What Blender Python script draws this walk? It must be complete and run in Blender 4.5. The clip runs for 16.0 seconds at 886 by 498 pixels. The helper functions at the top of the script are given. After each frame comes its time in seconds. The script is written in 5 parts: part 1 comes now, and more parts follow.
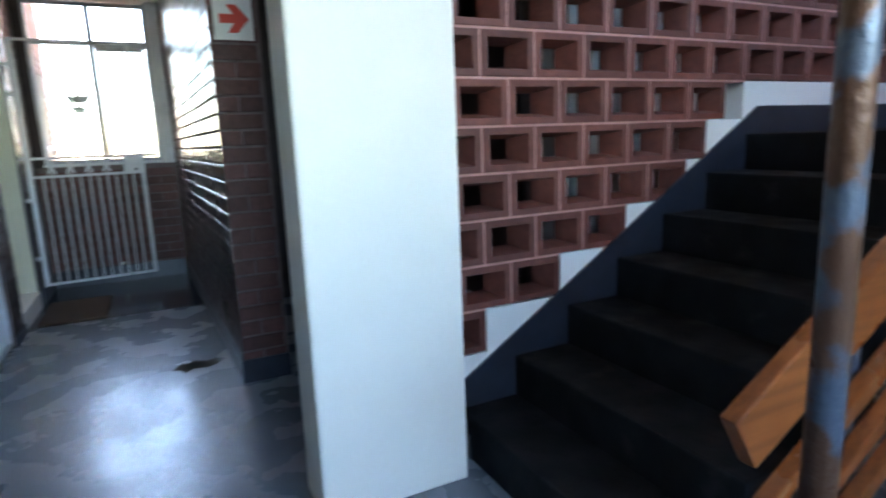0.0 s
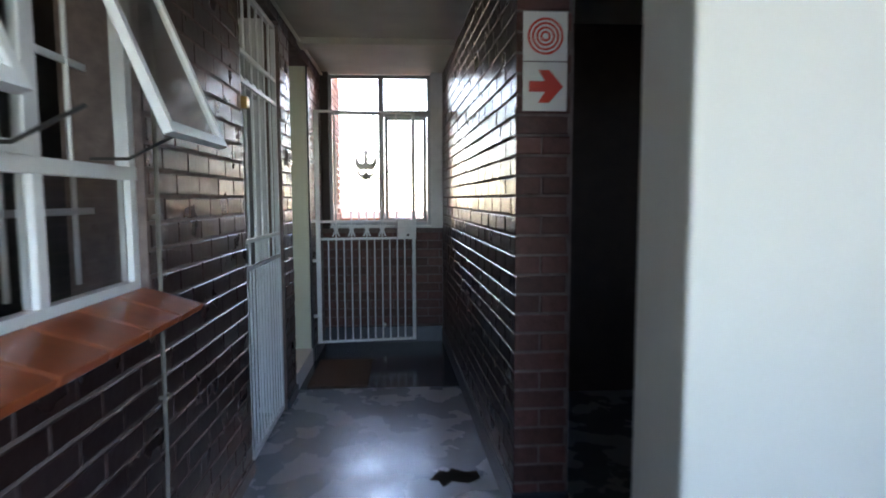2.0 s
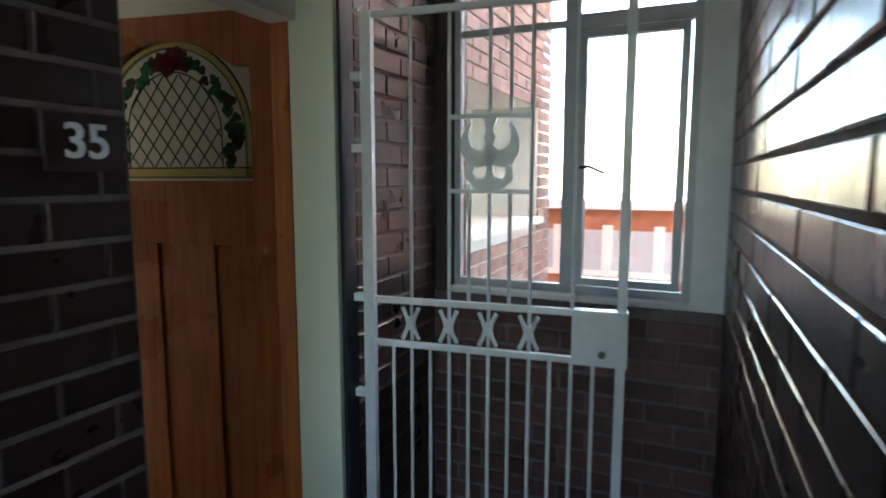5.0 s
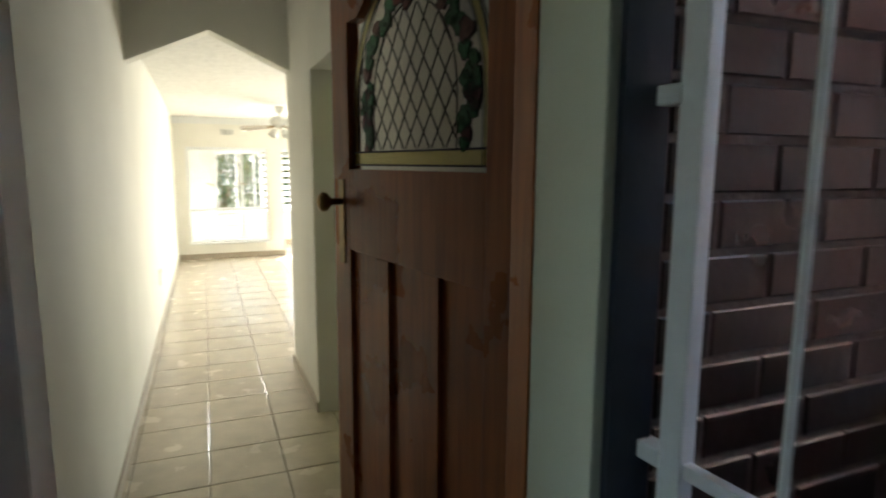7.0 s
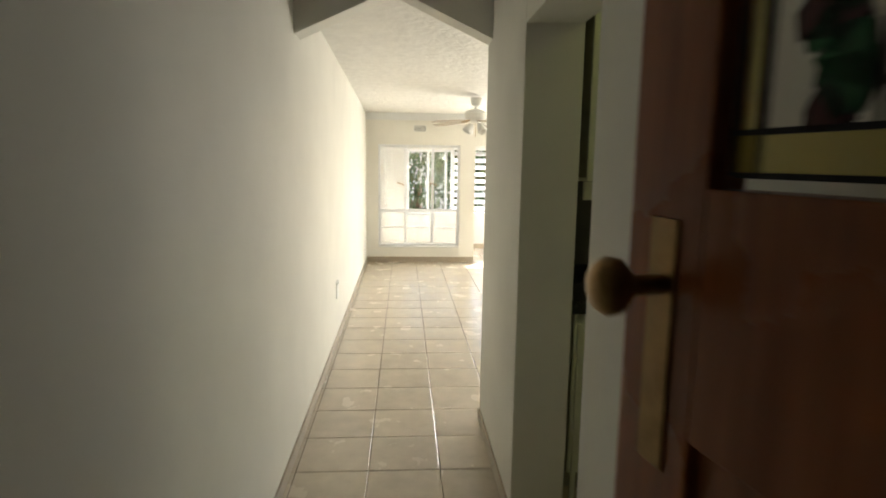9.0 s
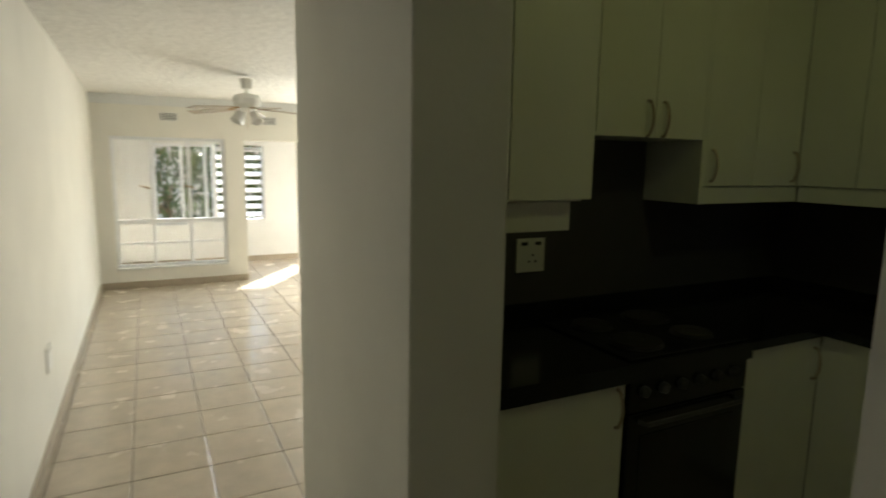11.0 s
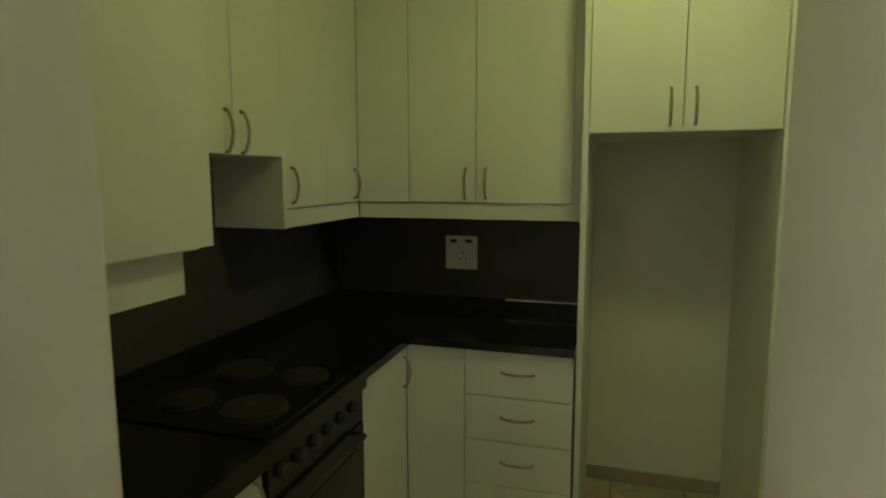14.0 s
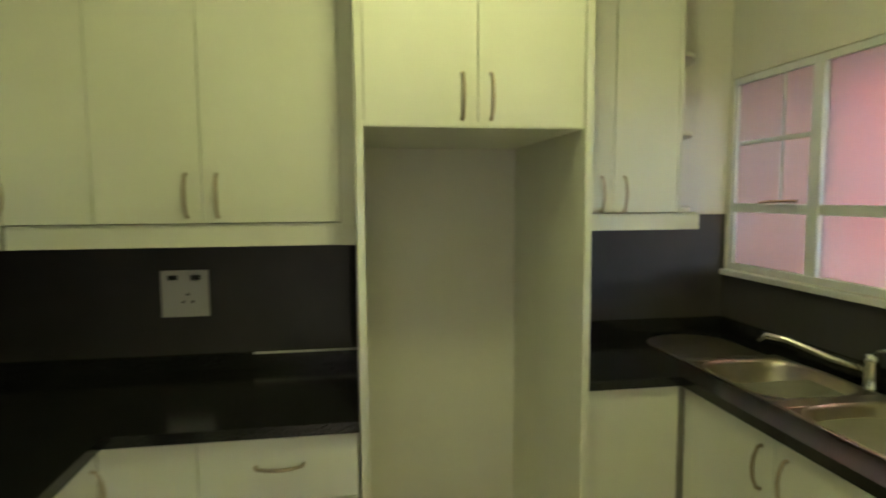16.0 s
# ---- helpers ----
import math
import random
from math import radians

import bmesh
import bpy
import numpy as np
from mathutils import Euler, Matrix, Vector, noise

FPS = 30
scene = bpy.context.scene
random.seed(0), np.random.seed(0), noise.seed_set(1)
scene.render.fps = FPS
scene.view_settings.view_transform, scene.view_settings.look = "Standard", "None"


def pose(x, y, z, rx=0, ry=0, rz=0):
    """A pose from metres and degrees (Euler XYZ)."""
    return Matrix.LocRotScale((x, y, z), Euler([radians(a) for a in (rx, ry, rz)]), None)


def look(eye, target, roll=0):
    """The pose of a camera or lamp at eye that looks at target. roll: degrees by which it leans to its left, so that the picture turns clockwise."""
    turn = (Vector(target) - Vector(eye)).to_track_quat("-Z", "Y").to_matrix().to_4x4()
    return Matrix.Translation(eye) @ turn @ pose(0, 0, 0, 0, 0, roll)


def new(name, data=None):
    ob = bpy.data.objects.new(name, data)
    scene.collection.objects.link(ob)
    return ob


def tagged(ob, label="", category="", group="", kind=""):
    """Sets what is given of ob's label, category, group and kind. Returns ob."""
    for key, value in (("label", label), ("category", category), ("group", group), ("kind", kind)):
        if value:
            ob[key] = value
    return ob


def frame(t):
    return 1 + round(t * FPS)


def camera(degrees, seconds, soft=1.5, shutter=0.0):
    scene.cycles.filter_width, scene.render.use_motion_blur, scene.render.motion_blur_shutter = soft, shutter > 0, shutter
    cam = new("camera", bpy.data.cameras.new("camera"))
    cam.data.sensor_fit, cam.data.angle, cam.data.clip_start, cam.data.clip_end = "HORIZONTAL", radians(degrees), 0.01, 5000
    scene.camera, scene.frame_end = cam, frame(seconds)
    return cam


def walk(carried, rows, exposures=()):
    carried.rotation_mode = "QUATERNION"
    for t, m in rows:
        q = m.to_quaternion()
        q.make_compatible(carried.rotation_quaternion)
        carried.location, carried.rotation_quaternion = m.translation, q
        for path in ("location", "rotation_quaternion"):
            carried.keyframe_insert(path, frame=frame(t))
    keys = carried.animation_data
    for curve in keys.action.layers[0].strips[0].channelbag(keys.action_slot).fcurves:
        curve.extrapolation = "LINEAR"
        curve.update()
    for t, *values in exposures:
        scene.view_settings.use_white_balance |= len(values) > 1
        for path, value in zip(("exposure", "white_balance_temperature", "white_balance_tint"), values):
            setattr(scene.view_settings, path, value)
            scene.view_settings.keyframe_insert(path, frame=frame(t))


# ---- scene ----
cam = camera(74.6, 16.0, 1.8, 0.5)
PATH = [
    (0, (0.947, -5.957, 1.295), (1.819, -4.196, 0.922), -2.2),
    (0.5, (0.887, -5.976, 1.361), (1.457, -4.101, 0.961), -1.5),
    (1, (0.88, -5.976, 1.414), (1.206, -4.039, 1.035), -0.7),
    (1.5, (0.861, -5.728, 1.44), (1.054, -3.752, 1.199), -0.4),
    (2, (0.815, -5.21, 1.454), (0.947, -3.222, 1.282), -0.2),
    (2.5, (0.802, -4.595, 1.473), (0.883, -2.605, 1.294), -0.2),
    (3, (0.8, -4.008, 1.489), (0.84, -2.017, 1.31), -0.0),
    (3.2, (0.829, -3.768, 1.506), (0.856, -1.777, 1.324), -0.0),
    (5.3, (1.119, -1.502, 1.683), (0.156, 0.232, 1.429), 0.1),
    (5.5, (1.055, -1.36, 1.682), (-0.008, 0.314, 1.419), 0.2),
    (6, (0.949, -1.019, 1.711), (-0.441, 0.388, 1.413), -0.1),
    (6.5, (0.803, -0.778, 1.696), (-0.843, 0.319, 1.417), 0.0),
    (7, (0.656, -0.612, 1.685), (-1.177, 0.135, 1.395), 0.3),
    (7.5, (0.477, -0.482, 1.674), (-1.456, -0.059, 1.38), 0.2),
    (8, (0.17, -0.457, 1.67), (-1.801, -0.297, 1.374), 0.6),
    (8.2, (0.051, -0.456, 1.674), (-1.923, -0.341, 1.377), 0.8),
    (10.3, (-1.404, -0.556, 1.713), (-3.323, -0.086, 1.403), 1.0),
    (10.5, (-1.486, -0.554, 1.718), (-3.371, 0.038, 1.41), 1.2),
    (11, (-1.707, -0.52, 1.715), (-3.469, 0.378, 1.414), 1.0),
    (11.5, (-1.823, -0.508, 1.716), (-3.418, 0.663, 1.423), 1.0),
    (12, (-1.917, -0.43, 1.707), (-3.316, 0.972, 1.429), 0.5),
    (12.5, (-1.982, -0.388, 1.724), (-3.19, 1.183, 1.455), 0.1),
    (13, (-2.06, -0.379, 1.732), (-3.069, 1.327, 1.466), -0.1),
    (13.5, (-2.139, -0.384, 1.739), (-2.932, 1.434, 1.477), -0.0),
    (14, (-2.201, -0.363, 1.746), (-2.772, 1.538, 1.497), -0.1),
    (14.5, (-2.267, -0.226, 1.749), (-2.729, 1.705, 1.508), -0.3),
    (15, (-2.297, -0.042, 1.756), (-2.68, 1.908, 1.535), -0.2),
    (15.5, (-2.357, 0.114, 1.739), (-2.418, 2.103, 1.533), -0.1),
    (16, (-2.35, 0.264, 1.708), (-2.044, 2.232, 1.527), -0.3),
]
walk(cam, [(t, look(eye, target, roll)) for t, eye, target, roll in PATH],
     [(0, 4.8, 6400, 9), (1.0, 4.65, 6400, 9), (2, 4.3, 6700, 16), (3, 4.55, 6200, 10), (5.5, 4.25, 6300, 2), (6, 4.2, 6300, 3), (7, 3.5, 6400, 4), (8, 3.3, 6500, 8), (10.5, 2.35, 6400, 8), (11.3, 2.3, 6400, 3), (12, 2.6, 6400, 4),
      (12.5, 2.8, 6500, 0), (13.0, 3.25, 6500, -1), (13.5, 3.6, 6500, -2), (14.5, 4.3, 6600, 2), (15, 4.4, 6600, 3), (16, 5.05, 6300, 10)])

# ---- light ----
world = bpy.data.worlds.new("sky")
scene.world = world
world.use_nodes = True
wn = world.node_tree
sky = wn.nodes.new("ShaderNodeTexSky")
sky.sky_type = "NISHITA"
sky.sun_disc = False
sky.sun_elevation = radians(40)
sky.sun_rotation = radians(-54)
wn.links.new(sky.outputs[0], wn.nodes["Background"].inputs[0])
wn.nodes["Background"].inputs[1].default_value = 0.15
sun = new("sun", bpy.data.lights.new("sun", "SUN"))
sun.data.energy, sun.data.angle, sun.data.color = 4.0, radians(0.6), (1.0, 0.95, 0.87)
sun.matrix_world = look((-6.2, 4.5, 6.4), (0, 0, 0))


# ---- materials ----
def mat(name, base, rough=0.5, metal=0.0, var=0.12, scale=8.0, bump=0.0, bscale=60.0, rvar=0.0, spec=0.5, rand=0.0, dark=None, dscale=2.0, dlow=0.5, dhigh=0.7, coat=0.0):
    m = bpy.data.materials.new(name)
    m.use_nodes = True
    nt = m.node_tree
    b = nt.nodes["Principled BSDF"]
    b.inputs["Roughness"].default_value = rough
    b.inputs["Metallic"].default_value = metal
    b.inputs["Specular IOR Level"].default_value = spec
    b.inputs["Coat Weight"].default_value = coat
    co = nt.nodes.new("ShaderNodeTexCoord")
    geo = nt.nodes.new("ShaderNodeNewGeometry")
    n1 = nt.nodes.new("ShaderNodeTexNoise")
    n1.inputs["Scale"].default_value, n1.inputs["Detail"].default_value = scale, 5
    nt.links.new(geo.outputs["Position"], n1.inputs["Vector"])
    ramp = nt.nodes.new("ShaderNodeMapRange")
    ramp.inputs[1].default_value, ramp.inputs[2].default_value = 0.25, 0.75
    ramp.inputs[3].default_value, ramp.inputs[4].default_value = 1 - var, 1 + var
    nt.links.new(n1.outputs[0], ramp.inputs[0])
    val = ramp.outputs[0]
    if rand:
        oi = nt.nodes.new("ShaderNodeObjectInfo")
        add = nt.nodes.new("ShaderNodeMath")
        add.operation = "ADD"
        nt.links.new(oi.outputs["Random"], add.inputs[0])
        nt.links.new(geo.outputs["Random Per Island"], add.inputs[1])
        fr = nt.nodes.new("ShaderNodeMath")
        fr.operation = "FRACT"
        nt.links.new(add.outputs[0], fr.inputs[0])
        mr = nt.nodes.new("ShaderNodeMapRange")
        mr.inputs[3].default_value, mr.inputs[4].default_value = 1 - rand, 1 + rand
        nt.links.new(fr.outputs[0], mr.inputs[0])
        mul = nt.nodes.new("ShaderNodeMath")
        mul.operation = "MULTIPLY"
        nt.links.new(val, mul.inputs[0])
        nt.links.new(mr.outputs[0], mul.inputs[1])
        val = mul.outputs[0]
    mix = nt.nodes.new("ShaderNodeVectorMath")
    mix.operation = "SCALE"
    mix.inputs[0].default_value = base
    nt.links.new(val, mix.inputs["Scale"])
    out = mix.outputs[0]
    if dark is not None:
        n2 = nt.nodes.new("ShaderNodeTexNoise")
        n2.inputs["Scale"].default_value, n2.inputs["Detail"].default_value = dscale, 6
        nt.links.new(geo.outputs["Position"], n2.inputs["Vector"])
        m2 = nt.nodes.new("ShaderNodeMapRange")
        m2.inputs[1].default_value, m2.inputs[2].default_value = dlow, dhigh
        nt.links.new(n2.outputs[0], m2.inputs[0])
        mx = nt.nodes.new("ShaderNodeMix")
        mx.data_type = "RGBA"
        nt.links.new(m2.outputs[0], mx.inputs[0])
        nt.links.new(out, mx.inputs[6])
        mx.inputs[7].default_value = (*dark, 1)
        out = mx.outputs[2]
    nt.links.new(out, b.inputs["Base Color"])
    if rvar:
        n3 = nt.nodes.new("ShaderNodeTexNoise")
        n3.inputs["Scale"].default_value, n3.inputs["Detail"].default_value = scale * 0.6, 6
        nt.links.new(geo.outputs["Position"], n3.inputs["Vector"])
        m3 = nt.nodes.new("ShaderNodeMapRange")
        m3.inputs[1].default_value, m3.inputs[2].default_value = 0.3, 0.7
        m3.inputs[3].default_value, m3.inputs[4].default_value = max(0.02, rough - rvar), min(1, rough + rvar)
        nt.links.new(n3.outputs[0], m3.inputs[0])
        nt.links.new(m3.outputs[0], b.inputs["Roughness"])
    if bump:
        n4 = nt.nodes.new("ShaderNodeTexNoise")
        n4.inputs["Scale"].default_value, n4.inputs["Detail"].default_value = bscale, 4
        nt.links.new(geo.outputs["Position"], n4.inputs["Vector"])
        bp = nt.nodes.new("ShaderNodeBump")
        bp.inputs["Strength"].default_value, bp.inputs["Distance"].default_value = bump, 0.01
        nt.links.new(n4.outputs[0], bp.inputs["Height"])
        nt.links.new(bp.outputs[0], b.inputs["Normal"])
    return m


def glass(name, tint=(1, 1, 1), rough=0.0):
    m = bpy.data.materials.new(name)
    m.use_nodes = True
    b = m.node_tree.nodes["Principled BSDF"]
    b.inputs["Base Color"].default_value = (*tint, 1)
    b.inputs["Transmission Weight"].default_value = 1.0
    b.inputs["Roughness"].default_value = rough
    b.inputs["IOR"].default_value = 1.45
    return m


def wood(name, base, dark, scale=3.0, rough=0.4, axis=2, rvar=0.1):
    m = mat(name, base, rough, var=0.15, scale=6, rvar=rvar, bump=0.05, bscale=80)
    nt = m.node_tree
    b = nt.nodes["Principled BSDF"]
    old = b.inputs["Base Color"].links[0].from_socket
    co = nt.nodes.new("ShaderNodeTexCoord")
    mp = nt.nodes.new("ShaderNodeMapping")
    s = [14.0, 14.0, 14.0]
    s[axis] = 0.9
    mp.inputs["Scale"].default_value = s
    nt.links.new(co.outputs["Object"], mp.inputs[0])
    n = nt.nodes.new("ShaderNodeTexNoise")
    n.inputs["Scale"].default_value, n.inputs["Detail"].default_value = scale, 6
    nt.links.new(mp.outputs[0], n.inputs["Vector"])
    mr = nt.nodes.new("ShaderNodeMapRange")
    mr.inputs[1].default_value, mr.inputs[2].default_value = 0.4, 0.75
    nt.links.new(n.outputs[0], mr.inputs[0])
    mx = nt.nodes.new("ShaderNodeMix")
    mx.data_type = "RGBA"
    nt.links.new(mr.outputs[0], mx.inputs[0])
    nt.links.new(old, mx.inputs[6])
    mx.inputs[7].default_value = (*dark, 1)
    nt.links.new(mx.outputs[2], b.inputs["Base Color"])
    return m


M_BRICK = mat("glazed_brown_brick", (0.030, 0.0150, 0.0138), 0.31, var=0.15, scale=9, bump=0.15, bscale=30, rvar=0.06, rand=0.28)
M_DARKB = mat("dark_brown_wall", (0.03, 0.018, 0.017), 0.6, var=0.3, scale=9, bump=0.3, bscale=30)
M_BRICK2 = mat("red_brown_brick", (0.105, 0.042, 0.036), 0.55, var=0.3, scale=30, bump=0.3, bscale=70, rvar=0.1, rand=0.3)
M_MORTAR = mat("mortar", (0.165, 0.128, 0.122), 0.9, var=0.3, scale=20, bump=0.4, bscale=90)
M_FLOOR = mat("polished_black_concrete", (0.16, 0.184, 0.22), 0.27, var=0.12, scale=6, rvar=0.08, bump=0.07, bscale=11, spec=1.0, dark=(0.185, 0.212, 0.25), dscale=2.6, dlow=0.2, dhigh=0.85)
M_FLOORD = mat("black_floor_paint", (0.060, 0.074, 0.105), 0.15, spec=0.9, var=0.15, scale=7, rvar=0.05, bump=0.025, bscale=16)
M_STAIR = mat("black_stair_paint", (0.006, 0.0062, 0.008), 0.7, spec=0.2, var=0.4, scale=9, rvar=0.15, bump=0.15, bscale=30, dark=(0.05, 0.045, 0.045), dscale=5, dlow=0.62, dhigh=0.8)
M_SKIRTB = mat("black_skirting_paint", (0.018, 0.022, 0.035), 0.35, var=0.3, scale=10, bump=0.1, bscale=30)
M_WHITE = mat("white_plaster", (0.74, 0.75, 0.74), 0.6, var=0.04, scale=3, bump=0.12, bscale=30)
M_CREAM = mat("cream_wall_paint", (0.78, 0.765, 0.70), 0.75, spec=0.25, var=0.04, scale=2.5, bump=0.15, bscale=22)
M_GREENW = mat("pale_green_wall_paint", (0.62, 0.66, 0.55), 0.55, var=0.04, scale=2.5, bump=0.1, bscale=30)
M_SOFFIT_DULL = mat("dull_grey_brown_paint", (0.13, 0.115, 0.10), 0.6, var=0.15, scale=20)
M_CEIL = mat("textured_ceiling_plaster", (0.78, 0.77, 0.73), 0.85, var=0.06, scale=10, bump=0.9, bscale=18)
M_SOFFIT = mat("painted_concrete_soffit", (0.62, 0.60, 0.52), 0.7, var=0.08, scale=4, bump=0.1, bscale=30)
M_TILE = mat("cream_ceramic_tile", (0.56, 0.49, 0.39), 0.22, var=0.10, scale=9, rvar=0.08, bump=0.05, bscale=14, rand=0.05)
M_GROUT = mat("dark_grout", (0.16, 0.13, 0.10), 0.9, var=0.2, scale=30)
M_SKIRT = mat("beige_tile_skirting", (0.40, 0.34, 0.26), 0.35, var=0.1, scale=12)
M_BLOCK = mat("terracotta_screen_block", (0.12, 0.036, 0.026), 0.6, var=0.25, scale=22, bump=0.3, bscale=60, rand=0.22)
M_BMORT = mat("pink_block_mortar", (0.42, 0.22, 0.19), 0.9, var=0.2, scale=30, bump=0.3, bscale=80)
M_WIRON = mat("white_painted_steel", (0.72, 0.74, 0.77), 0.35, var=0.06, scale=20, bump=0.08, bscale=60)
M_WFRAME = mat("white_window_frame", (0.75, 0.77, 0.79), 0.4, var=0.06, scale=15, bump=0.08, bscale=50)
M_GFRAME = mat("grey_window_frame", (0.45, 0.48, 0.52), 0.4, var=0.08, scale=15)
M_SILL = mat("glazed_terracotta_sill_tile", (0.36, 0.085, 0.028), 0.25, var=0.15, scale=14, bump=0.08, bscale=40, rand=0.12)
M_DOOR = wood("varnished_red_brown_wood", (0.44, 0.135, 0.036), (0.27, 0.075, 0.02), rough=0.32)
M_RAILW = wood("orange_varnished_timber", (0.32, 0.092, 0.024), (0.18, 0.05, 0.014), rough=0.3, axis=0)
M_BRASS = mat("aged_brass", (0.33, 0.21, 0.09), 0.38, 1.0, var=0.25, scale=40)
M_STEEL = mat("brushed_steel", (0.60, 0.55, 0.46), 0.34, 1.0, var=0.08, scale=30)
M_HANDLE = mat("aged_brass_handle", (0.46, 0.39, 0.29), 0.28, 1.0, var=0.1, scale=40)
M_CHROME = mat("chrome", (0.72, 0.72, 0.70), 0.12, 1.0, var=0.03)
M_CAB = mat("white_cabinet_laminate", (0.74, 0.75, 0.66), 0.38, var=0.03, scale=4, rvar=0.06, bump=0.03, bscale=120)
# Body and plinth board, darkened so the shade of gaps is in its colour.
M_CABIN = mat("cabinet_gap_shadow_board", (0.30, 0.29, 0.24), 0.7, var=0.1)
M_TOP = mat("black_granite", (0.012, 0.012, 0.013), 0.16, var=0.7, scale=160, dark=(0.05, 0.05, 0.055), dscale=220, dlow=0.6, dhigh=0.75)
M_SPLASH = mat("charcoal_splashback_paint", (0.060, 0.056, 0.056), 0.45, var=0.08, scale=8, bump=0.1, bscale=40)
M_BLACK = mat("black_enamel", (0.01, 0.01, 0.011), 0.2, var=0.2, scale=20)
M_IRON = mat("cast_iron_plate", (0.045, 0.042, 0.042), 0.5, 0.4, var=0.2, scale=40, bump=0.1, bscale=90)
M_PLATE = mat("white_plastic", (0.76, 0.76, 0.72), 0.35, var=0.03)
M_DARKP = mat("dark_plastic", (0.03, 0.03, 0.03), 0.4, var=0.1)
M_RUST = mat("blue_grey_paint_over_rust", (0.10, 0.12, 0.16), 0.4, 0.3, var=0.3, scale=18, rvar=0.15, bump=0.4, bscale=60, dark=(0.12, 0.055, 0.03), dscale=9, dlow=0.48, dhigh=0.56)
M_MAT = mat("brown_coir_mat", (0.085, 0.048, 0.028), 0.95, var=0.4, scale=90, bump=0.9, bscale=220)
M_RED = mat("red_print", (0.62, 0.045, 0.025), 0.4, var=0.05)
M_SIGN = mat("white_sign_board", (0.80, 0.80, 0.79), 0.35, var=0.03)
M_GLASS = glass("clear_glass")
M_GLASSD = glass("stained_clear_glass", (0.95, 0.96, 0.93), 0.06)
# Pink tint dims the kitchen window; the low daylight is in its colour.
M_OBSC = glass("obscured_dimming_glass", (0.42, 0.30, 0.295), 0.35)
M_EXTBRICK = mat("orange_facade_brick", (0.42, 0.17, 0.09), 0.85, var=0.2, scale=3, rand=0.1)
M_EXTPINK = mat("pink_plaster_facade", (0.50, 0.33, 0.28), 0.85, var=0.1, scale=2)
M_EXTWHITE = mat("white_facade_trim", (0.75, 0.74, 0.7), 0.8, var=0.05)
# Facade brick lightened so the bright outdoor haze is in its colour.
M_KFACE = mat("haze_lightened_facade_brick", (0.30, 0.21, 0.185), 0.8, var=0.25, scale=12, bump=0.2, bscale=50, rand=0.2)
M_ROOF = mat("grey_roof_sheet", (0.28, 0.28, 0.28), 0.7, var=0.1)
M_LEAF = mat("green_leaf", (0.055, 0.095, 0.03), 0.55, var=0.4, scale=3, rand=0.4)
M_BARK = mat("grey_bark", (0.14, 0.10, 0.07), 0.9, var=0.3, scale=10, bump=0.5, bscale=30)
M_GROUND = mat("dry_grass_ground", (0.10, 0.10, 0.05), 0.95, var=0.4, scale=0.8)
M_YELLOW = glass("yellow_stained_glass", (0.88, 0.78, 0.32), 0.25)
M_SGREEN = glass("green_stained_glass", (0.03, 0.22, 0.08), 0.25)
M_SRED = glass("red_stained_glass", (0.28, 0.02, 0.02), 0.25)
M_SBROWN = glass("purple_brown_stained_glass", (0.14, 0.05, 0.05), 0.25)
M_LEAD = mat("black_lead_came", (0.02, 0.02, 0.02), 0.5, 0.5, var=0.1)
# Neighbour's door darkened in colour to carry the recess shade.
M_NDOOR = mat("shade_darkened_door", (0.085, 0.085, 0.09), 0.45, var=0.15, scale=8)
M_PUDDLE = mat("wet_black_patch", (0.03, 0.027, 0.022), 0.9, var=0.3, spec=0.1)


# ---- builders ----
def box(bm, x0, x1, y0, y1, z0, z1, bevel=0.0, m=None):
    r = bmesh.ops.create_cube(bm, size=1.0)
    vs = r["verts"]
    for v in vs:
        v.co = Vector(((x0 + x1) / 2 + v.co.x * (x1 - x0), (y0 + y1) / 2 + v.co.y * (y1 - y0), (z0 + z1) / 2 + v.co.z * (z1 - z0)))
    if bevel:
        es = list({e for v in vs for e in v.link_edges})
        g = bmesh.ops.bevel(bm, geom=es, offset=bevel, segments=2, affect="EDGES", profile=0.6)
        vs = list({v for f in g["faces"] for v in f.verts} | {v for v in vs if v.is_valid})
    if m is not None:
        bmesh.ops.transform(bm, matrix=m, verts=vs)
    return vs


def tube(bm, pts, r, seg=10, cap=True):
    """A round bar along points."""
    pts = [Vector(p) for p in pts]
    rings = []
    up = None
    for i, p in enumerate(pts):
        d = (pts[min(i + 1, len(pts) - 1)] - pts[max(i - 1, 0)]).normalized()
        if up is None:
            up = Vector((0, 0, 1)) if abs(d.z) < 0.9 else Vector((1, 0, 0))
        a = d.cross(up).normalized()
        b = a.cross(d).normalized()
        up = b
        rr = r[i] if isinstance(r, (list, tuple)) else r
        rings.append([bm.verts.new(p + (a * math.cos(k / seg * math.tau) + b * math.sin(k / seg * math.tau)) * rr) for k in range(seg)])
    for q, w in zip(rings, rings[1:]):
        for k in range(seg):
            bm.faces.new((q[k], q[(k + 1) % seg], w[(k + 1) % seg], w[k]))
    if cap:
        bm.faces.new(list(reversed(rings[0])))
        bm.faces.new(rings[-1])


def lathe(bm, profile, seg=20, m=None):
    """A turned shape about z from (radius, z) pairs."""
    rings = []
    for r, z in profile:
        rings.append([bm.verts.new((r * math.cos(k / seg * math.tau), r * math.sin(k / seg * math.tau), z)) for k in range(seg)])
    for q, w in zip(rings, rings[1:]):
        for k in range(seg):
            bm.faces.new((q[k], q[(k + 1) % seg], w[(k + 1) % seg], w[k]))
    bm.faces.new(list(reversed(rings[0])))
    bm.faces.new(rings[-1])
    if m is not None:
        bmesh.ops.transform(bm, matrix=m, verts=[v for q in rings for v in q])


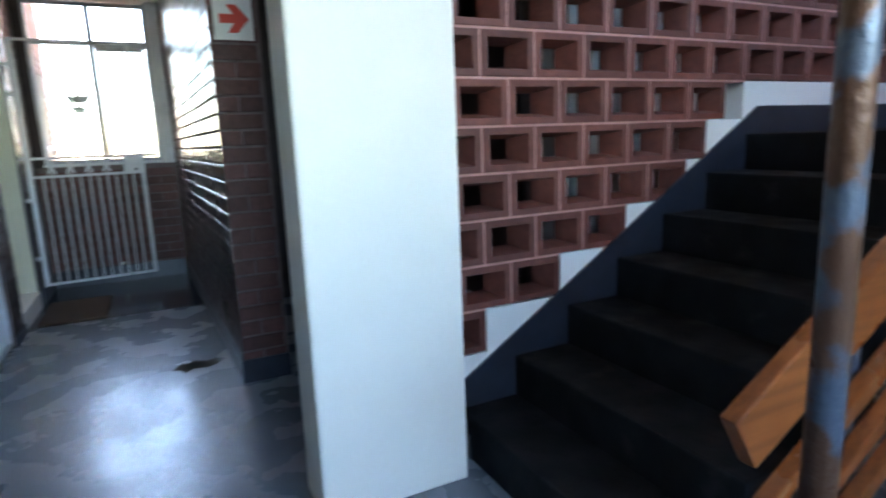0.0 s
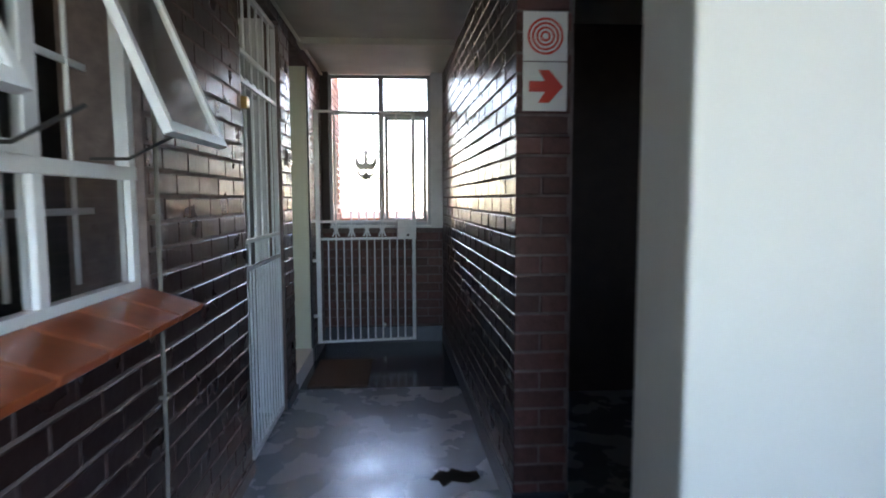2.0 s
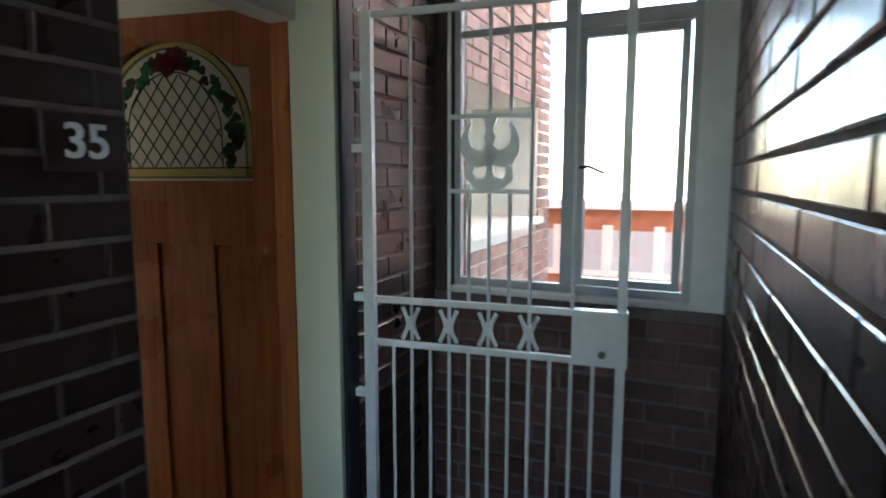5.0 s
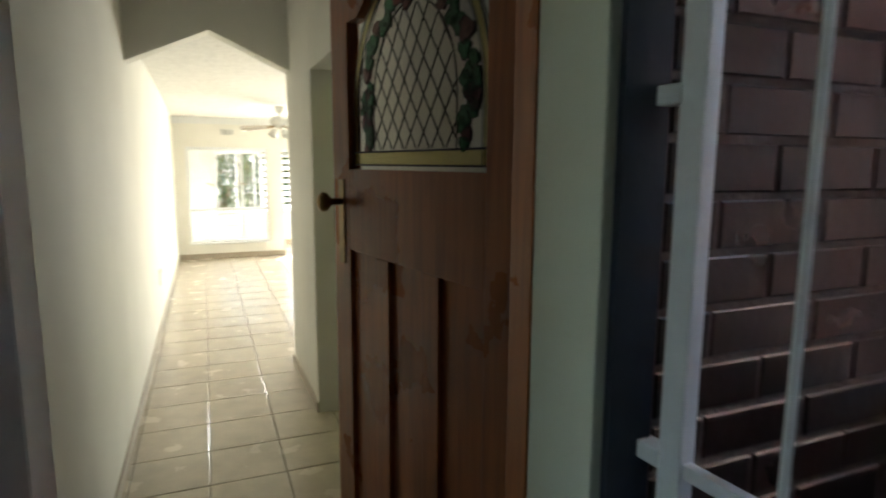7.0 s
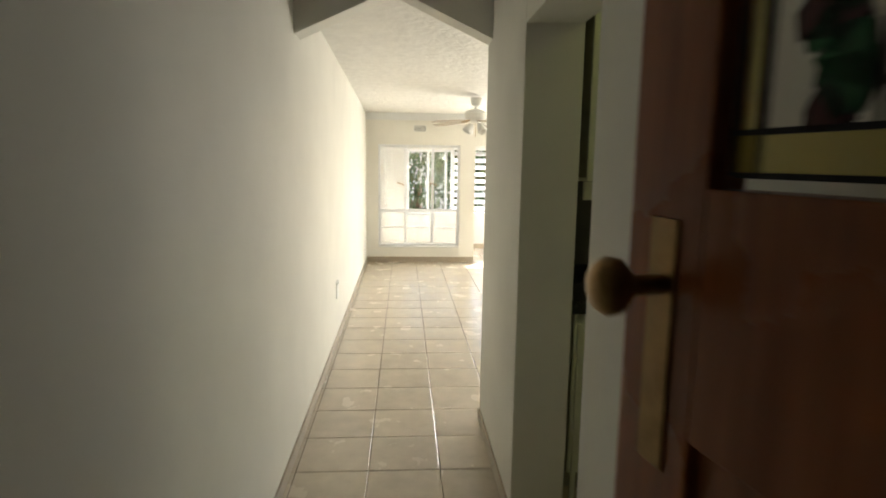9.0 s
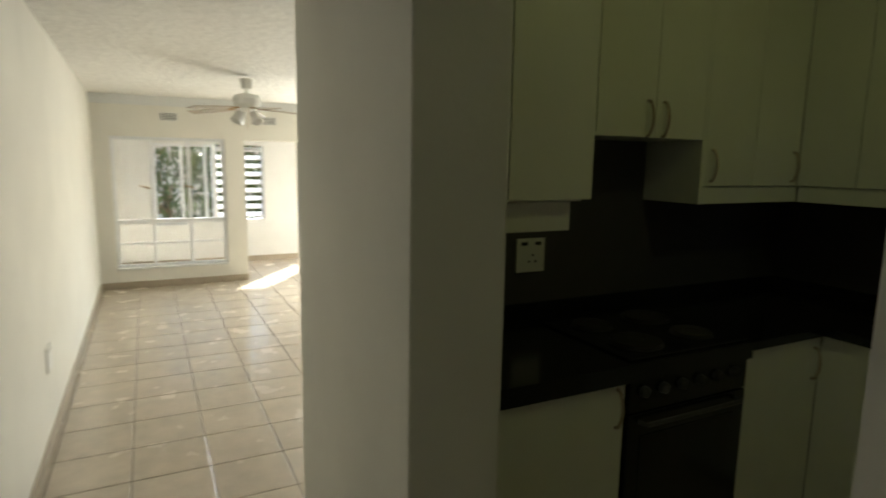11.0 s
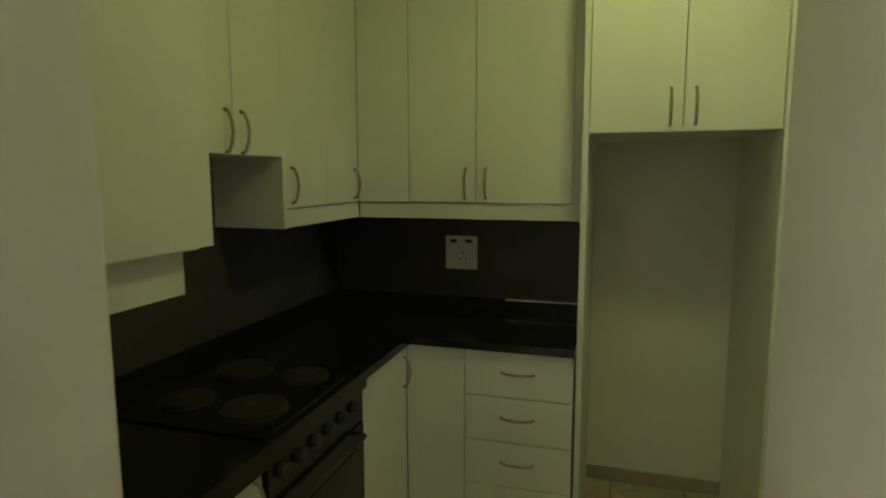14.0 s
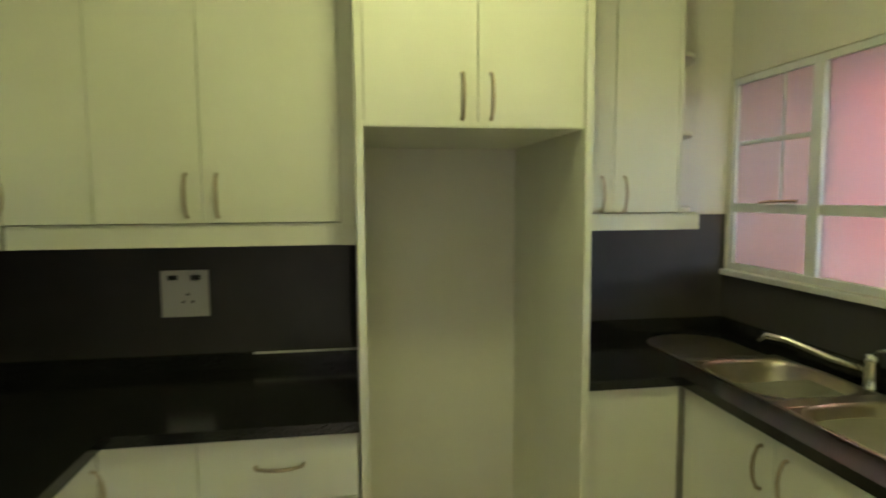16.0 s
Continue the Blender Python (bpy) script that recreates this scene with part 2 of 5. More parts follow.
def prism(bm, poly, depth, m=None):
    """A flat outline in x, z given thickness along +y."""
    a = [bm.verts.new((x, 0, z)) for x, z in poly]
    b = [bm.verts.new((x, depth, z)) for x, z in poly]
    bm.faces.new(a)
    bm.faces.new(list(reversed(b)))
    n = len(poly)
    for i in range(n):
        bm.faces.new((a[(i + 1) % n], a[i], b[i], b[(i + 1) % n]))
    if m is not None:
        bmesh.ops.transform(bm, matrix=m, verts=a + b)


def mesh_of(name, bm, material, smooth=False):
    bmesh.ops.recalc_face_normals(bm, faces=bm.faces[:])
    me = bpy.data.meshes.new(name)
    bm.to_mesh(me)
    bm.free()
    for f in me.polygons:
        f.use_smooth = smooth
    me.materials.append(material)
    return me


def part(name, bm, material, parent, label="", smooth=False):
    ob = new(name, mesh_of(name, bm, material, smooth))
    ob.parent = parent
    if label:
        tagged(ob, label)
    return ob


def thing(name, label, category, group="", kind="", at=None):
    ob = new(name)
    if at is not None:
        ob.matrix_world = at
    return tagged(ob, label, category, group, kind)


def solid(name, bm, material, label="", category="", kind="structure", group="", smooth=False):
    ob = new(name, mesh_of(name, bm, material, smooth))
    return tagged(ob, label, category, group, kind)


def B(*a, **k):
    bm = bmesh.new()
    box(bm, *a, **k)
    return bm


def BS(boxes, bevel=0.0):
    bm = bmesh.new()
    for b in boxes:
        box(bm, *b, bevel=bevel)
    return bm


# ---- plan ----
ZF = 0.14            # floor of the flat
XR = 1.205            # right wall of the corridor
YE = 0.66            # window at the corridor's end
ZC = 2.70            # corridor soffit
YS = -1.056          # south wall of the hall
YN = -0.022           # north wall of the hall
XP, XA = -2.84, -3.87  # kitchen opening's west jamb, arch
ZH = 2.86            # hall ceiling
ZL = 2.43            # living room ceiling
ZLW = 2.39           # living room ceiling at the window wall, which lies a little lower
XL = -9.45           # living room's window wall
DY0, DY1 = -0.88, -0.10  # front door opening
XE = -1.945           # kitchen opening's east jamb
KW, KN, KNW, KE = -3.66, 2.70, 2.48, -0.66   # kitchen walls
YLN = 3.3            # living room's north wall

# ---- ground and setting outside ----
solid("ground", B(-80, 80, -80, 80, -6.4, -6.2), M_GROUND, "dry grass ground far below the balconies", "ground")

# ---- corridor structure ----
solid("floor_corridor", BS([(-0.25, 5.6, -9, -0.80, -0.2, 0.0)]), M_FLOOR, "polished dark grey concrete corridor floor with worn sheen", "floor")
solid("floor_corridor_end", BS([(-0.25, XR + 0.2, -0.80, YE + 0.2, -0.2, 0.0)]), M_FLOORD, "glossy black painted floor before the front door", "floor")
WY0, WY1, WZ0, WZ1 = -6.1, -3.30, 1.14, 2.37     # neighbour's window
NY0, NY1 = -2.16, -1.22                          # neighbour's door
wall_left = solid("wall_corridor_west", BS([
    (-0.25, -0.004, -9, WY0, 0, ZC), (-0.25, -0.004, WY0, WY1, 0, WZ0), (-0.25, -0.004, WY0, WY1, WZ1, ZC),
    (-0.25, -0.004, WY1, NY0, 0, ZC), (-0.25, -0.004, NY0, NY1, 2.62, ZC), (-0.25, -0.004, NY1, DY0, 0, ZC),
    (-0.25, -0.004, DY0, DY1 + 0.1, 2.60, ZC), (-0.25, -0.004, DY1 + 0.1, YE + 0.1, 0, ZC)]), M_MORTAR, "pale mortar bed of the brown brick corridor wall", "wall")
EAST = pose(XR, YE, 0, 0, 0, -88.45)          # the east wall's face: x along it from the window, y into it
bm = bmesh.new()
box(bm, -0.1, 3.371, 0.004, 0.225, 0, ZC, m=EAST)
box(bm, 3.16, 3.371, 0.225, 0.25, 0, ZC, m=EAST)
wall_right = solid("wall_corridor_east", bm, M_MORTAR, "pale mortar bed of the brown brick wall", "wall")
wall_end = solid("wall_corridor_end", BS([(-0.004, XR + 0.004, YE + 0.004, YE + 0.22, 0, 1.16)]), M_MORTAR, "mortar bed of the low brick wall under the window", "wall")
solid("ceiling_corridor", BS([(-0.25, 2.0, -9, YE + 0.25, ZC, ZC + 0.2), (2.0, 5.6, -3.85, -0.9, ZC, ZC + 0.2), (1.51, 2.0, -2.4, -0.9, ZC, ZC + 0.2), (2.0, 5.6, -9, -6.3, ZC, ZC + 0.2)]), M_SOFFIT, "cream painted concrete corridor ceiling", "ceiling")
# Unseen parapet added behind the start; its height limits the landing's daylight.
solid("added_parapet_south", BS([(-0.25, 6, -9.2, -9, 0, 1.35)]), M_WHITE, "unseen white parapet added at the open landing, height set to cut daylight", "wall")
solid("wall_stair_east", BS([(5.6, 5.8, -9, -2.5, -3, 6)]), M_WHITE, "white plastered stairwell wall", "wall")
solid("wall_stair_north", BS([(3.4, 5.6, -2.9, -2.5, -3, 6)]), M_WHITE, "white plastered wall behind the screen", "wall")

# Assumed recess; its shade is put into plain dark wall and floor colours.
solid("wall_recess", BS([(1.511, 1.55, -2.49, -1.0, 0, ZC), (1.511, 3.4, -1.0, -0.9, 0, ZC), (3.3, 3.4, -2.5, -1.0, 0, ZC)]), M_DARKB, "dark brown brick walls of an assumed recess, its shade put into the colour", "wall")
solid("floor_recess", BS([(2.0, 3.4, -2.5, -1.0, -0.2, -0.004)]), M_STAIR, "floor of the assumed recess, painted black to carry its shade", "floor")
# Unseen slab added above the stairs to darken them and the screen.
solid("stair_shade_slab", BS([(2.0, 5.6, -6.3, -3.83, 4.2, 4.4)]), M_SOFFIT, "unseen cream slab added over the stairs to cut the daylight", "ceiling")
# pillar
solid("pillar", B(1.35, 1.915, -4.15, -3.90, 0, ZC, bevel=0.012), M_CREAM, "white plastered square pillar beside the stairs", "pillar")

# ---- flat structure ----
solid("floor_flat", BS([(KW - 0.3, -0.02, YS - 0.2, KN + 0.2, -0.05, ZF - 0.006), (-11.4, KW - 0.3, YS - 0.2, YLN + 0.2, -0.05, ZF - 0.006)]), M_GROUT, "dark grout bed of the tiled floor", "floor")
solid("wall_hall_south", BS([(-11.4, -0.25, YS - 0.2, YS, 0, 3.0)]), M_CREAM, "cream painted plaster hall and living room wall", "wall")
def plan_prism(bm, plan, z0, z1):
    """An upright block over a plan outline."""
    a = [bm.verts.new((x, y, z0)) for x, y in plan]
    b = [bm.verts.new((x, y, z1)) for x, y in plan]
    bm.faces.new(a)
    bm.faces.new(list(reversed(b)))
    for i in range(len(plan)):
        j = (i + 1) % len(plan)
        bm.faces.new((a[j], a[i], b[i], b[j]))


bm = bmesh.new()
plan_prism(bm, [(XE, YN), (-0.25, YN), (-0.25, 0.60), (-1.968, 0.60)], 0, 3.0)
box(bm, XP, XE, YN + 0.002, YN + 0.222, ZF + 2.08, 3.0)
solid("wall_hall_north", bm, M_CREAM, "cream painted hall wall beside the kitchen opening", "wall")
bm = bmesh.new()
plan_prism(bm, [(XA, YN), (XP, YN), (-2.808, YN + 0.225), (XA, YN + 0.225)], 0, 3.0)
bmesh.ops.bevel(bm, geom=[e for e in bm.edges if abs(e.verts[0].co.z - e.verts[1].co.z) > 1], offset=0.006, segments=2, affect="EDGES", profile=0.6)
solid("pier_kitchen", bm, M_CREAM, "cream painted pier between kitchen and living room", "wall")
bm = bmesh.new()
prism(bm, [(YS, 3.0), (YS, 2.33), ((YS + YN) / 2, 2.565), (YN, 2.33), (YN, 3.0)], 0.17, Matrix(((0, -1, 0, XA + 0.17), (1, 0, 0, 0), (0, 0, 1, 0), (0, 0, 0, 1))))
solid("arch_hall", bm, M_CREAM, "cream pointed arch between hall and living room", "arch")
solid("ceiling_hall", BS([(XA + 0.02, -0.25, YS, KN, ZH, ZH + 0.15)]), M_CEIL, "white textured plaster ceiling of hall and kitchen", "ceiling")
bm = bmesh.new()
prism(bm, [(XL, ZLW), (XA + 0.02, 2.585), (XA + 0.02, 2.72), (XL, 2.72)], YLN - YS, pose(0, YS, 0))
solid("ceiling_living", bm, M_CEIL, "white textured plaster living room ceiling", "ceiling")
solid("wall_living_east", BS([(XA - 0.0, XA + 0.2, YN + 0.225, YLN, 0, 3.0)]), M_CREAM, "cream living room wall", "wall")
solid("wall_living_north", BS([(XL - 0.2, XA, YLN, YLN + 0.2, 0, 3.0)]), M_CREAM, "cream living room wall", "wall")
LWY0, LWY1, LWZ0, LWZ1 = -0.875, 0.365, 0.385, 1.93
LDY0, LDY1, LDZ = 0.60, 1.29, 1.92
# The opening from y 1.6 to 3.1 is unseen, added for the lamp.
solid("wall_living_west", BS([(XL - 0.2, XL, YS, LWY0, 0, 3), (XL - 0.2, XL, LWY0, LWY1, 0, LWZ0), (XL - 0.2, XL, LWY0, LWY1, LWZ1, 3),
    (XL - 0.2, XL, LWY1, LDY0, 0, 3), (XL - 0.2, XL, LDY0, LDY1, LDZ, 3), (XL - 0.2, XL, LDY1, 1.6, 0, 3), (XL - 0.2, XL, 1.6, 3.1, 0, LWZ0), (XL - 0.2, XL, 1.6, 3.1, LWZ1, 3), (XL - 0.2, XL, 3.1, YLN, 0, 3)]), M_CREAM, "cream living room wall with window and balcony doorway", "wall")
# kitchen shell
solid("wall_kitchen_west", BS([(KW - 0.01, KW, YN + 0.225, KN, 0, 3)]), M_SPLASH, "charcoal painted kitchen wall", "wall")
solid("wall_kitchen_north", BS([(KW, -2.36, KNW, KN + 0.2, 0, 3), (-2.36, KE, KN, KN + 0.2, 0, 3)]), M_SPLASH, "charcoal painted kitchen wall behind the cabinets", "wall")
KWY0, KWY1, KWZ0, KWZ1 = 1.10, 2.69, 1.37, 2.22
solid("wall_kitchen_east", BS([(KE, -0.08, 0.60, KWY0, 0, 3), (KE, -0.08, KWY0, KWY1, 0, KWZ0), (KE, -0.08, KWY0, KWY1, KWZ1, 3), (KE, -0.08, KWY1, KN + 0.2, 0, 3)]), M_CREAM, "cream kitchen wall round the window", "wall")

# Unseen masses added to keep sun off the pink facade and light well.
solid("upper_storeys", BS([(-9.6, -0.08, -9, KN + 0.4, 3.0, 12), (-0.08, 5.8, -9.2, 0.9, 6.0, 12), (-9.6, -4.9, YLN + 0.3, 20, -6.2, 12)]), M_EXTBRICK, "unseen blocks added above and beside the flat to keep off the sun", "building")
solid("wall_sink_splashback", B(KE - 0.004, KE + 0.0, 0.4, KN, 1.0, KWZ0 - 0.03), M_SPLASH, "charcoal painted strip under the kitchen window", "wall")
solid("wall_kitchen_corner", B(-0.9, KE - 0.001, KN - 0.005, KN + 0.05, 1.62, ZH), M_CREAM, "cream painted corner beside the kitchen window", "wall")
# Area lamp added in an unseen window opening to brighten the living room.
living_fill = new("living_fill_light", bpy.data.lights.new("living_fill_light", "AREA"))
living_fill.data.shape, living_fill.data.size, living_fill.data.size_y, living_fill.data.energy = "RECTANGLE", 1.5, 1.5, 20.0
living_fill.data.color = (1.0, 0.97, 0.92)
living_fill.matrix_world = look((XL - 0.1, 2.35, 1.165), (0, 2.35, 1.0))

# ---- corridor things ----
def bar_x(bm, x0, x1, y, z, w, d):
    box(bm, x0, x1, y - d / 2, y + d / 2, z - w / 2, z + w / 2, bevel=0.002)


def end_window():
    w = thing("window_corridor_end", "tall grey-white steel window above the low brick wall", "window", kind="structure")
    y = YE + 0.07
    part("brick_return", B(-0.005, 0.075, YE + 0.02, YE + 0.2, 1.16, ZC), M_DARKB, w, "dark brown brick return")
    part("reveal", B(1.085, XR, YE + 0.02, YE + 0.2, 1.16, ZC), M_WFRAME, w, "white painted reveal")
    part("window_sill", B(0.075, 1.085, YE - 0.012, YE + 0.2, 1.165, 1.19, bevel=0.006), M_WFRAME, w)
    part("window_frame", BS([(0.075, 0.105, y - 0.02, y + 0.02, 1.19, 2.68), (1.05, 1.085, y - 0.02, y + 0.02, 1.19, 2.68), (0.105, 1.05, y - 0.02, y + 0.02, 1.19, 1.225),
                             (0.105, 1.05, y - 0.02, y + 0.02, 2.645, 2.68), (0.565, 0.62, y - 0.025, y + 0.025, 1.225, 2.645), (0.105, 0.565, y - 0.012, y + 0.012, 2.29, 2.32), (0.62, 1.05, y - 0.022, y + 0.022, 2.275, 2.335)], 0.003), M_GFRAME, w)
    s = part("sash", BS([(0.625, 0.66, y - 0.035, y + 0.01, 1.23, 2.27), (1.01, 1.045, y - 0.035, y + 0.01, 1.23, 2.27), (0.66, 1.01, y - 0.035, y + 0.01, 1.23, 1.262), (0.66, 1.01, y - 0.035, y + 0.01, 2.238, 2.27)], 0.003), M_GFRAME, w)
    bm = bmesh.new()
    tube(bm, [(0.645, y - 0.05, 1.72), (0.68, y - 0.062, 1.725), (0.75, y - 0.058, 1.695)], 0.007)
    part("latch", bm, M_DARKP, s, "dark latch handle")
    for a in ((0.105, 0.565, 1.225, 2.29), (0.105, 0.565, 2.32, 2.645), (0.66, 1.01, 1.262, 2.238), (0.62, 1.05, 2.335, 2.645)):
        p = part("pane", B(a[0], a[1], y - 0.003, y + 0.003, a[2], a[3]), M_GLASS, w)
        p.visible_shadow = False


end_window()


def bar_gate(name, label, width, at, lock):
    """A white steel security gate; x along its width from the hinge, z up from its foot."""
    g = thing(name, label, "security gate", at=at)
    H = 2.07
    r1, r2 = 0.940, 1.095
    part("hinge_stile", B(-0.02, 0.02, -0.015, 0.015, 0, H, bevel=0.003), M_WIRON, g)
    part("lock_stile", B(width - 0.03, width, -0.013, 0.013, 0, H, bevel=0.003), M_WIRON, g)
    for z in (0.012, r1, r2, H - 0.012):
        part("rail", B(0.02, width - 0.03, -0.009, 0.009, z - 0.011, z + 0.011, bevel=0.002), M_WIRON, g)
    n = 12
    for i in range(1, n):
        x = 0.02 + (width - 0.05) * i / n
        bm = bmesh.new()
        tube(bm, [(x, 0, 0.012), (x, 0, r1)], 0.0065, 8)
        part("bar", bm, M_WIRON, g)
        for a, b in {2: ((r1, H),), 4: ((r1, H),), 5: ((r2, 1.475),), 6: ((r1, 1.475), (1.715, H)), 7: ((r2, 1.475), (1.715, H)), 8: ((r1, H),), 10: ((r2, H),)}.get(i, ()):
            bm = bmesh.new()
            tube(bm, [(x, 0, a), (x, 0, b - 0.005)], 0.0065, 8)
            part("bar", bm, M_WIRON, g)
    for i in (2, 4, 6, 8):
        x = 0.02 + (width - 0.05) * i / n
        bm = bmesh.new()
        for s in (-1, 1):
            tube(bm, [(x + s * 0.030, -0.009, r1 + 0.022), (x + s * 0.016, -0.010, r1 + 0.052), (x + s * 0.009, -0.010, (r1 + r2) / 2), (x + s * 0.016, -0.010, r2 - 0.052), (x + s * 0.030, -0.009, r2 - 0.022)], 0.0075, 8)
        box(bm, x - 0.013, x + 0.013, -0.016, 0.006, (r1 + r2) / 2 - 0.022, (r1 + r2) / 2 + 0.022, bevel=0.002)
        part("cross_ornament", bm, M_WIRON, g)
    if lock:
        lp = part("lock_box", B(width - 0.165, width + 0.005, -0.022, 0.022, r1 - 0.01, r2 + 0.012, bevel=0.003), M_WIRON, g)
        bm = bmesh.new()
        lathe(bm, [(0.012, 0), (0.012, 0.006), (0.009, 0.008)], 14, pose(width - 0.07, -0.022, r1 + 0.03, 90))
        part("keyhole", bm, M_DARKP, lp)
        # trident and scrolls of flat plate between two rails
        x0, x1 = 0.02 + (width - 0.05) * 4 / n, 0.02 + (width - 0.05) * 8 / n
        for z in (1.475, 1.715):
            part("rail", B(x0, x1, -0.006, 0.006, z - 0.007, z + 0.007), M_WIRON, g)
        xm = (x0 + x1) / 2
        bm = bmesh.new()
        m = pose(xm, -0.004, 1.475)
        curl = [(0.0, 0.085), (0.040, 0.075), (0.075, 0.090), (0.096, 0.125), (0.098, 0.165), (0.080, 0.205), (0.058, 0.225), (0.070, 0.190), (0.068, 0.160), (0.055, 0.140), (0.030, 0.132), (0.012, 0.150), (0.0, 0.150)]
        foot = [(0.0, 0.0), (0.050, 0.012), (0.078, 0.040), (0.072, 0.078), (0.045, 0.086), (0.055, 0.060), (0.045, 0.040), (0.018, 0.046), (0.0, 0.085)]
        for q in (1, -1):
            prism(bm, [(q * a, b) for a, b in curl], 0.008, m)
            prism(bm, [(q * a, b) for a, b in foot], 0.008, m)
        prism(bm, [(-0.011, 0.0), (0.011, 0.0), (0.010, 0.15), (0.022, 0.175), (0.010, 0.195), (0.026, 0.240), (-0.026, 0.240), (-0.010, 0.195), (-0.022, 0.175), (-0.010, 0.15)], 0.0085, m)
        part("scroll_ornament", bm, M_WIRON, g)
    return g


gate = bar_gate("security_gate", "white steel security gate standing open across the corridor", 0.868, pose(0.052, 0.0, 0.160, 0, 0, 6), True)
for z in (0.25, 0.75, 1.10, 1.62, 1.86):
    bm = bmesh.new()
    box(bm, -0.075, -0.015, -0.02, 0.012, z - 0.014, z + 0.014, bevel=0.003)
    part("hinge_bracket", bm, M_WIRON, gate)
gn = thing("neighbour_gate", "closed white steel security gate with close bars over a recessed doorway", "security gate", at=pose(-0.03, NY0 + 0.03, 0.02, 0, 0, 90))
gw = NY1 - NY0 - 0.06
part("gate_frame", BS([(0, 0.03, -0.014, 0.014, 0, 2.56), (gw - 0.03, gw, -0.014, 0.014, 0, 2.56), (0.03, gw - 0.03, -0.014, 0.014, 0, 0.03), (0.03, gw - 0.03, -0.014, 0.014, 2.53, 2.56)], 0.003), M_WIRON, gn)
for z in (1.06, 1.21, 2.05, 2.20):
    part("rail", B(0.03, gw - 0.03, -0.016, 0.002, z - 0.012, z + 0.012, bevel=0.003), M_WIRON, gn)
for i in range(1, 12):
    bm = bmesh.new()
    tube(bm, [(gw * i / 12, 0, 0.03), (gw * i / 12, 0, 1.06)], 0.0075, 8)
    part("bar", bm, M_WIRON, gn)
    if i % 2 == 0:
        bm = bmesh.new()
        tube(bm, [(gw * i / 12, 0, 1.06), (gw * i / 12, 0, 2.53)], 0.0085, 8)
        part("bar", bm, M_WIRON, gn)
part("latch", B(0.0, 0.05, -0.05, -0.014, 1.90, 1.96, bevel=0.004), M_BRASS, gn, "brass-coloured padlock hasp")
nd = thing("door_neighbour", "neighbour's door in a recess, its shade put into a dark grey colour", "door", kind="structure")
part("door_leaf", B(-0.22, -0.18, NY0 + 0.05, NY1 - 0.05, 0.03, 2.10, bevel=0.004), M_NDOOR, nd)
part("fanlight", B(-0.215, -0.2, NY0 + 0.05, NY1 - 0.05, 2.16, 2.6), M_GLASSD, nd)
part("door_frame", BS([(-0.25, -0.1, NY0, NY0 + 0.05, 0, 2.62), (-0.25, -0.1, NY1 - 0.05, NY1, 0, 2.62), (-0.25, -0.1, NY0 + 0.05, NY1 - 0.05, 2.10, 2.16)], 0.003), M_WFRAME, nd)
# Black sheet puts the neighbour room's darkness into a colour.
solid("dark_sheet_neighbour", BS([(-0.6, -0.5, -9, YS - 0.2, 0, ZC)]), M_DARKP, "black sheet standing in for the darkness behind the neighbour's window", "wall")


def neighbour_window():
    w = thing("window_neighbour", "white steel casement window with two top-hung sashes propped open", "window", kind="structure")
    x = -0.05
    zt = 1.535
    ys = [WY1 - 0.025 - 0.475 * k for k in range(6)]
    fr = [(x - 0.02, x + 0.02, WY0, WY1, 1.165, 1.20), (x - 0.02, x + 0.02, WY0, WY1, WZ1 - 0.035, WZ1), (x - 0.024, x + 0.024, WY0, WY1, zt - 0.02, zt + 0.02)]
    for y in ys:
        fr.append((x - 0.022, x + 0.022, y - 0.02, y + 0.02, 1.20, WZ1 - 0.035))
    part("window_frame", BS(fr, 0.003), M_WFRAME, w)
    for k in range(5):
        part("pane", B(x - 0.003, x + 0.003, ys[k + 1] + 0.02, ys[k] - 0.02, 1.20, zt - 0.02), M_GLASS, w)
    for k in range(5):
        y0, y1 = ys[k + 1] + 0.022, ys[k] - 0.022
        hz = WZ1 - 0.04 - zt - 0.02
        ang = 22 if k in (0, 2) else 0
        m = pose(x + 0.02, 0, WZ1 - 0.04, 0, -ang, 0)
        bm = bmesh.new()
        for a in ((-0.012, 0.012, y0, y0 + 0.03, -hz, 0), (-0.012, 0.012, y1 - 0.03, y1, -hz, 0), (-0.012, 0.012, y0 + 0.03, y1 - 0.03, -hz, -hz + 0.03), (-0.012, 0.012, y0 + 0.03, y1 - 0.03, -0.03, 0)):
            box(bm, *a, bevel=0.002, m=m)
        s = part("sash", bm, M_WFRAME, w)
        bm = bmesh.new()
        box(bm, -0.003, 0.003, y0 + 0.03, y1 - 0.03, -hz + 0.03, -0.03, m=m)
        part("pane", bm, M_GLASSD, s)
        bm = bmesh.new()
        tube(bm, [(x + 0.02, (y0 + y1) / 2, zt + 0.03), (x + 0.12, (y0 + y1) / 2, zt + 0.03), (x + 0.26, (y0 + y1) / 2, zt + 0.10)], 0.005, 6)
        part("stay", bm, M_DARKP, s)
    for k in range(13):
        y = WY1 - 0.10 - k * 0.16
        bm = bmesh.new()
        tube(bm, [(-0.17, y, 1.2), (-0.17, y, WZ1)], 0.008, 6)
        part("burglar_bar", bm, M_WIRON, w)
    for z in (1.42, 1.86):
        part("burglar_rail", B(-0.175, -0.165, WY0, WY1, z - 0.01, z + 0.01), M_WIRON, w)


neighbour_window()
sill = thing("window_sill_tiles", "sloping sill of glazed terracotta tiles under the window", "window sill", kind="structure")
k = 0
y = WY1 + 0.015
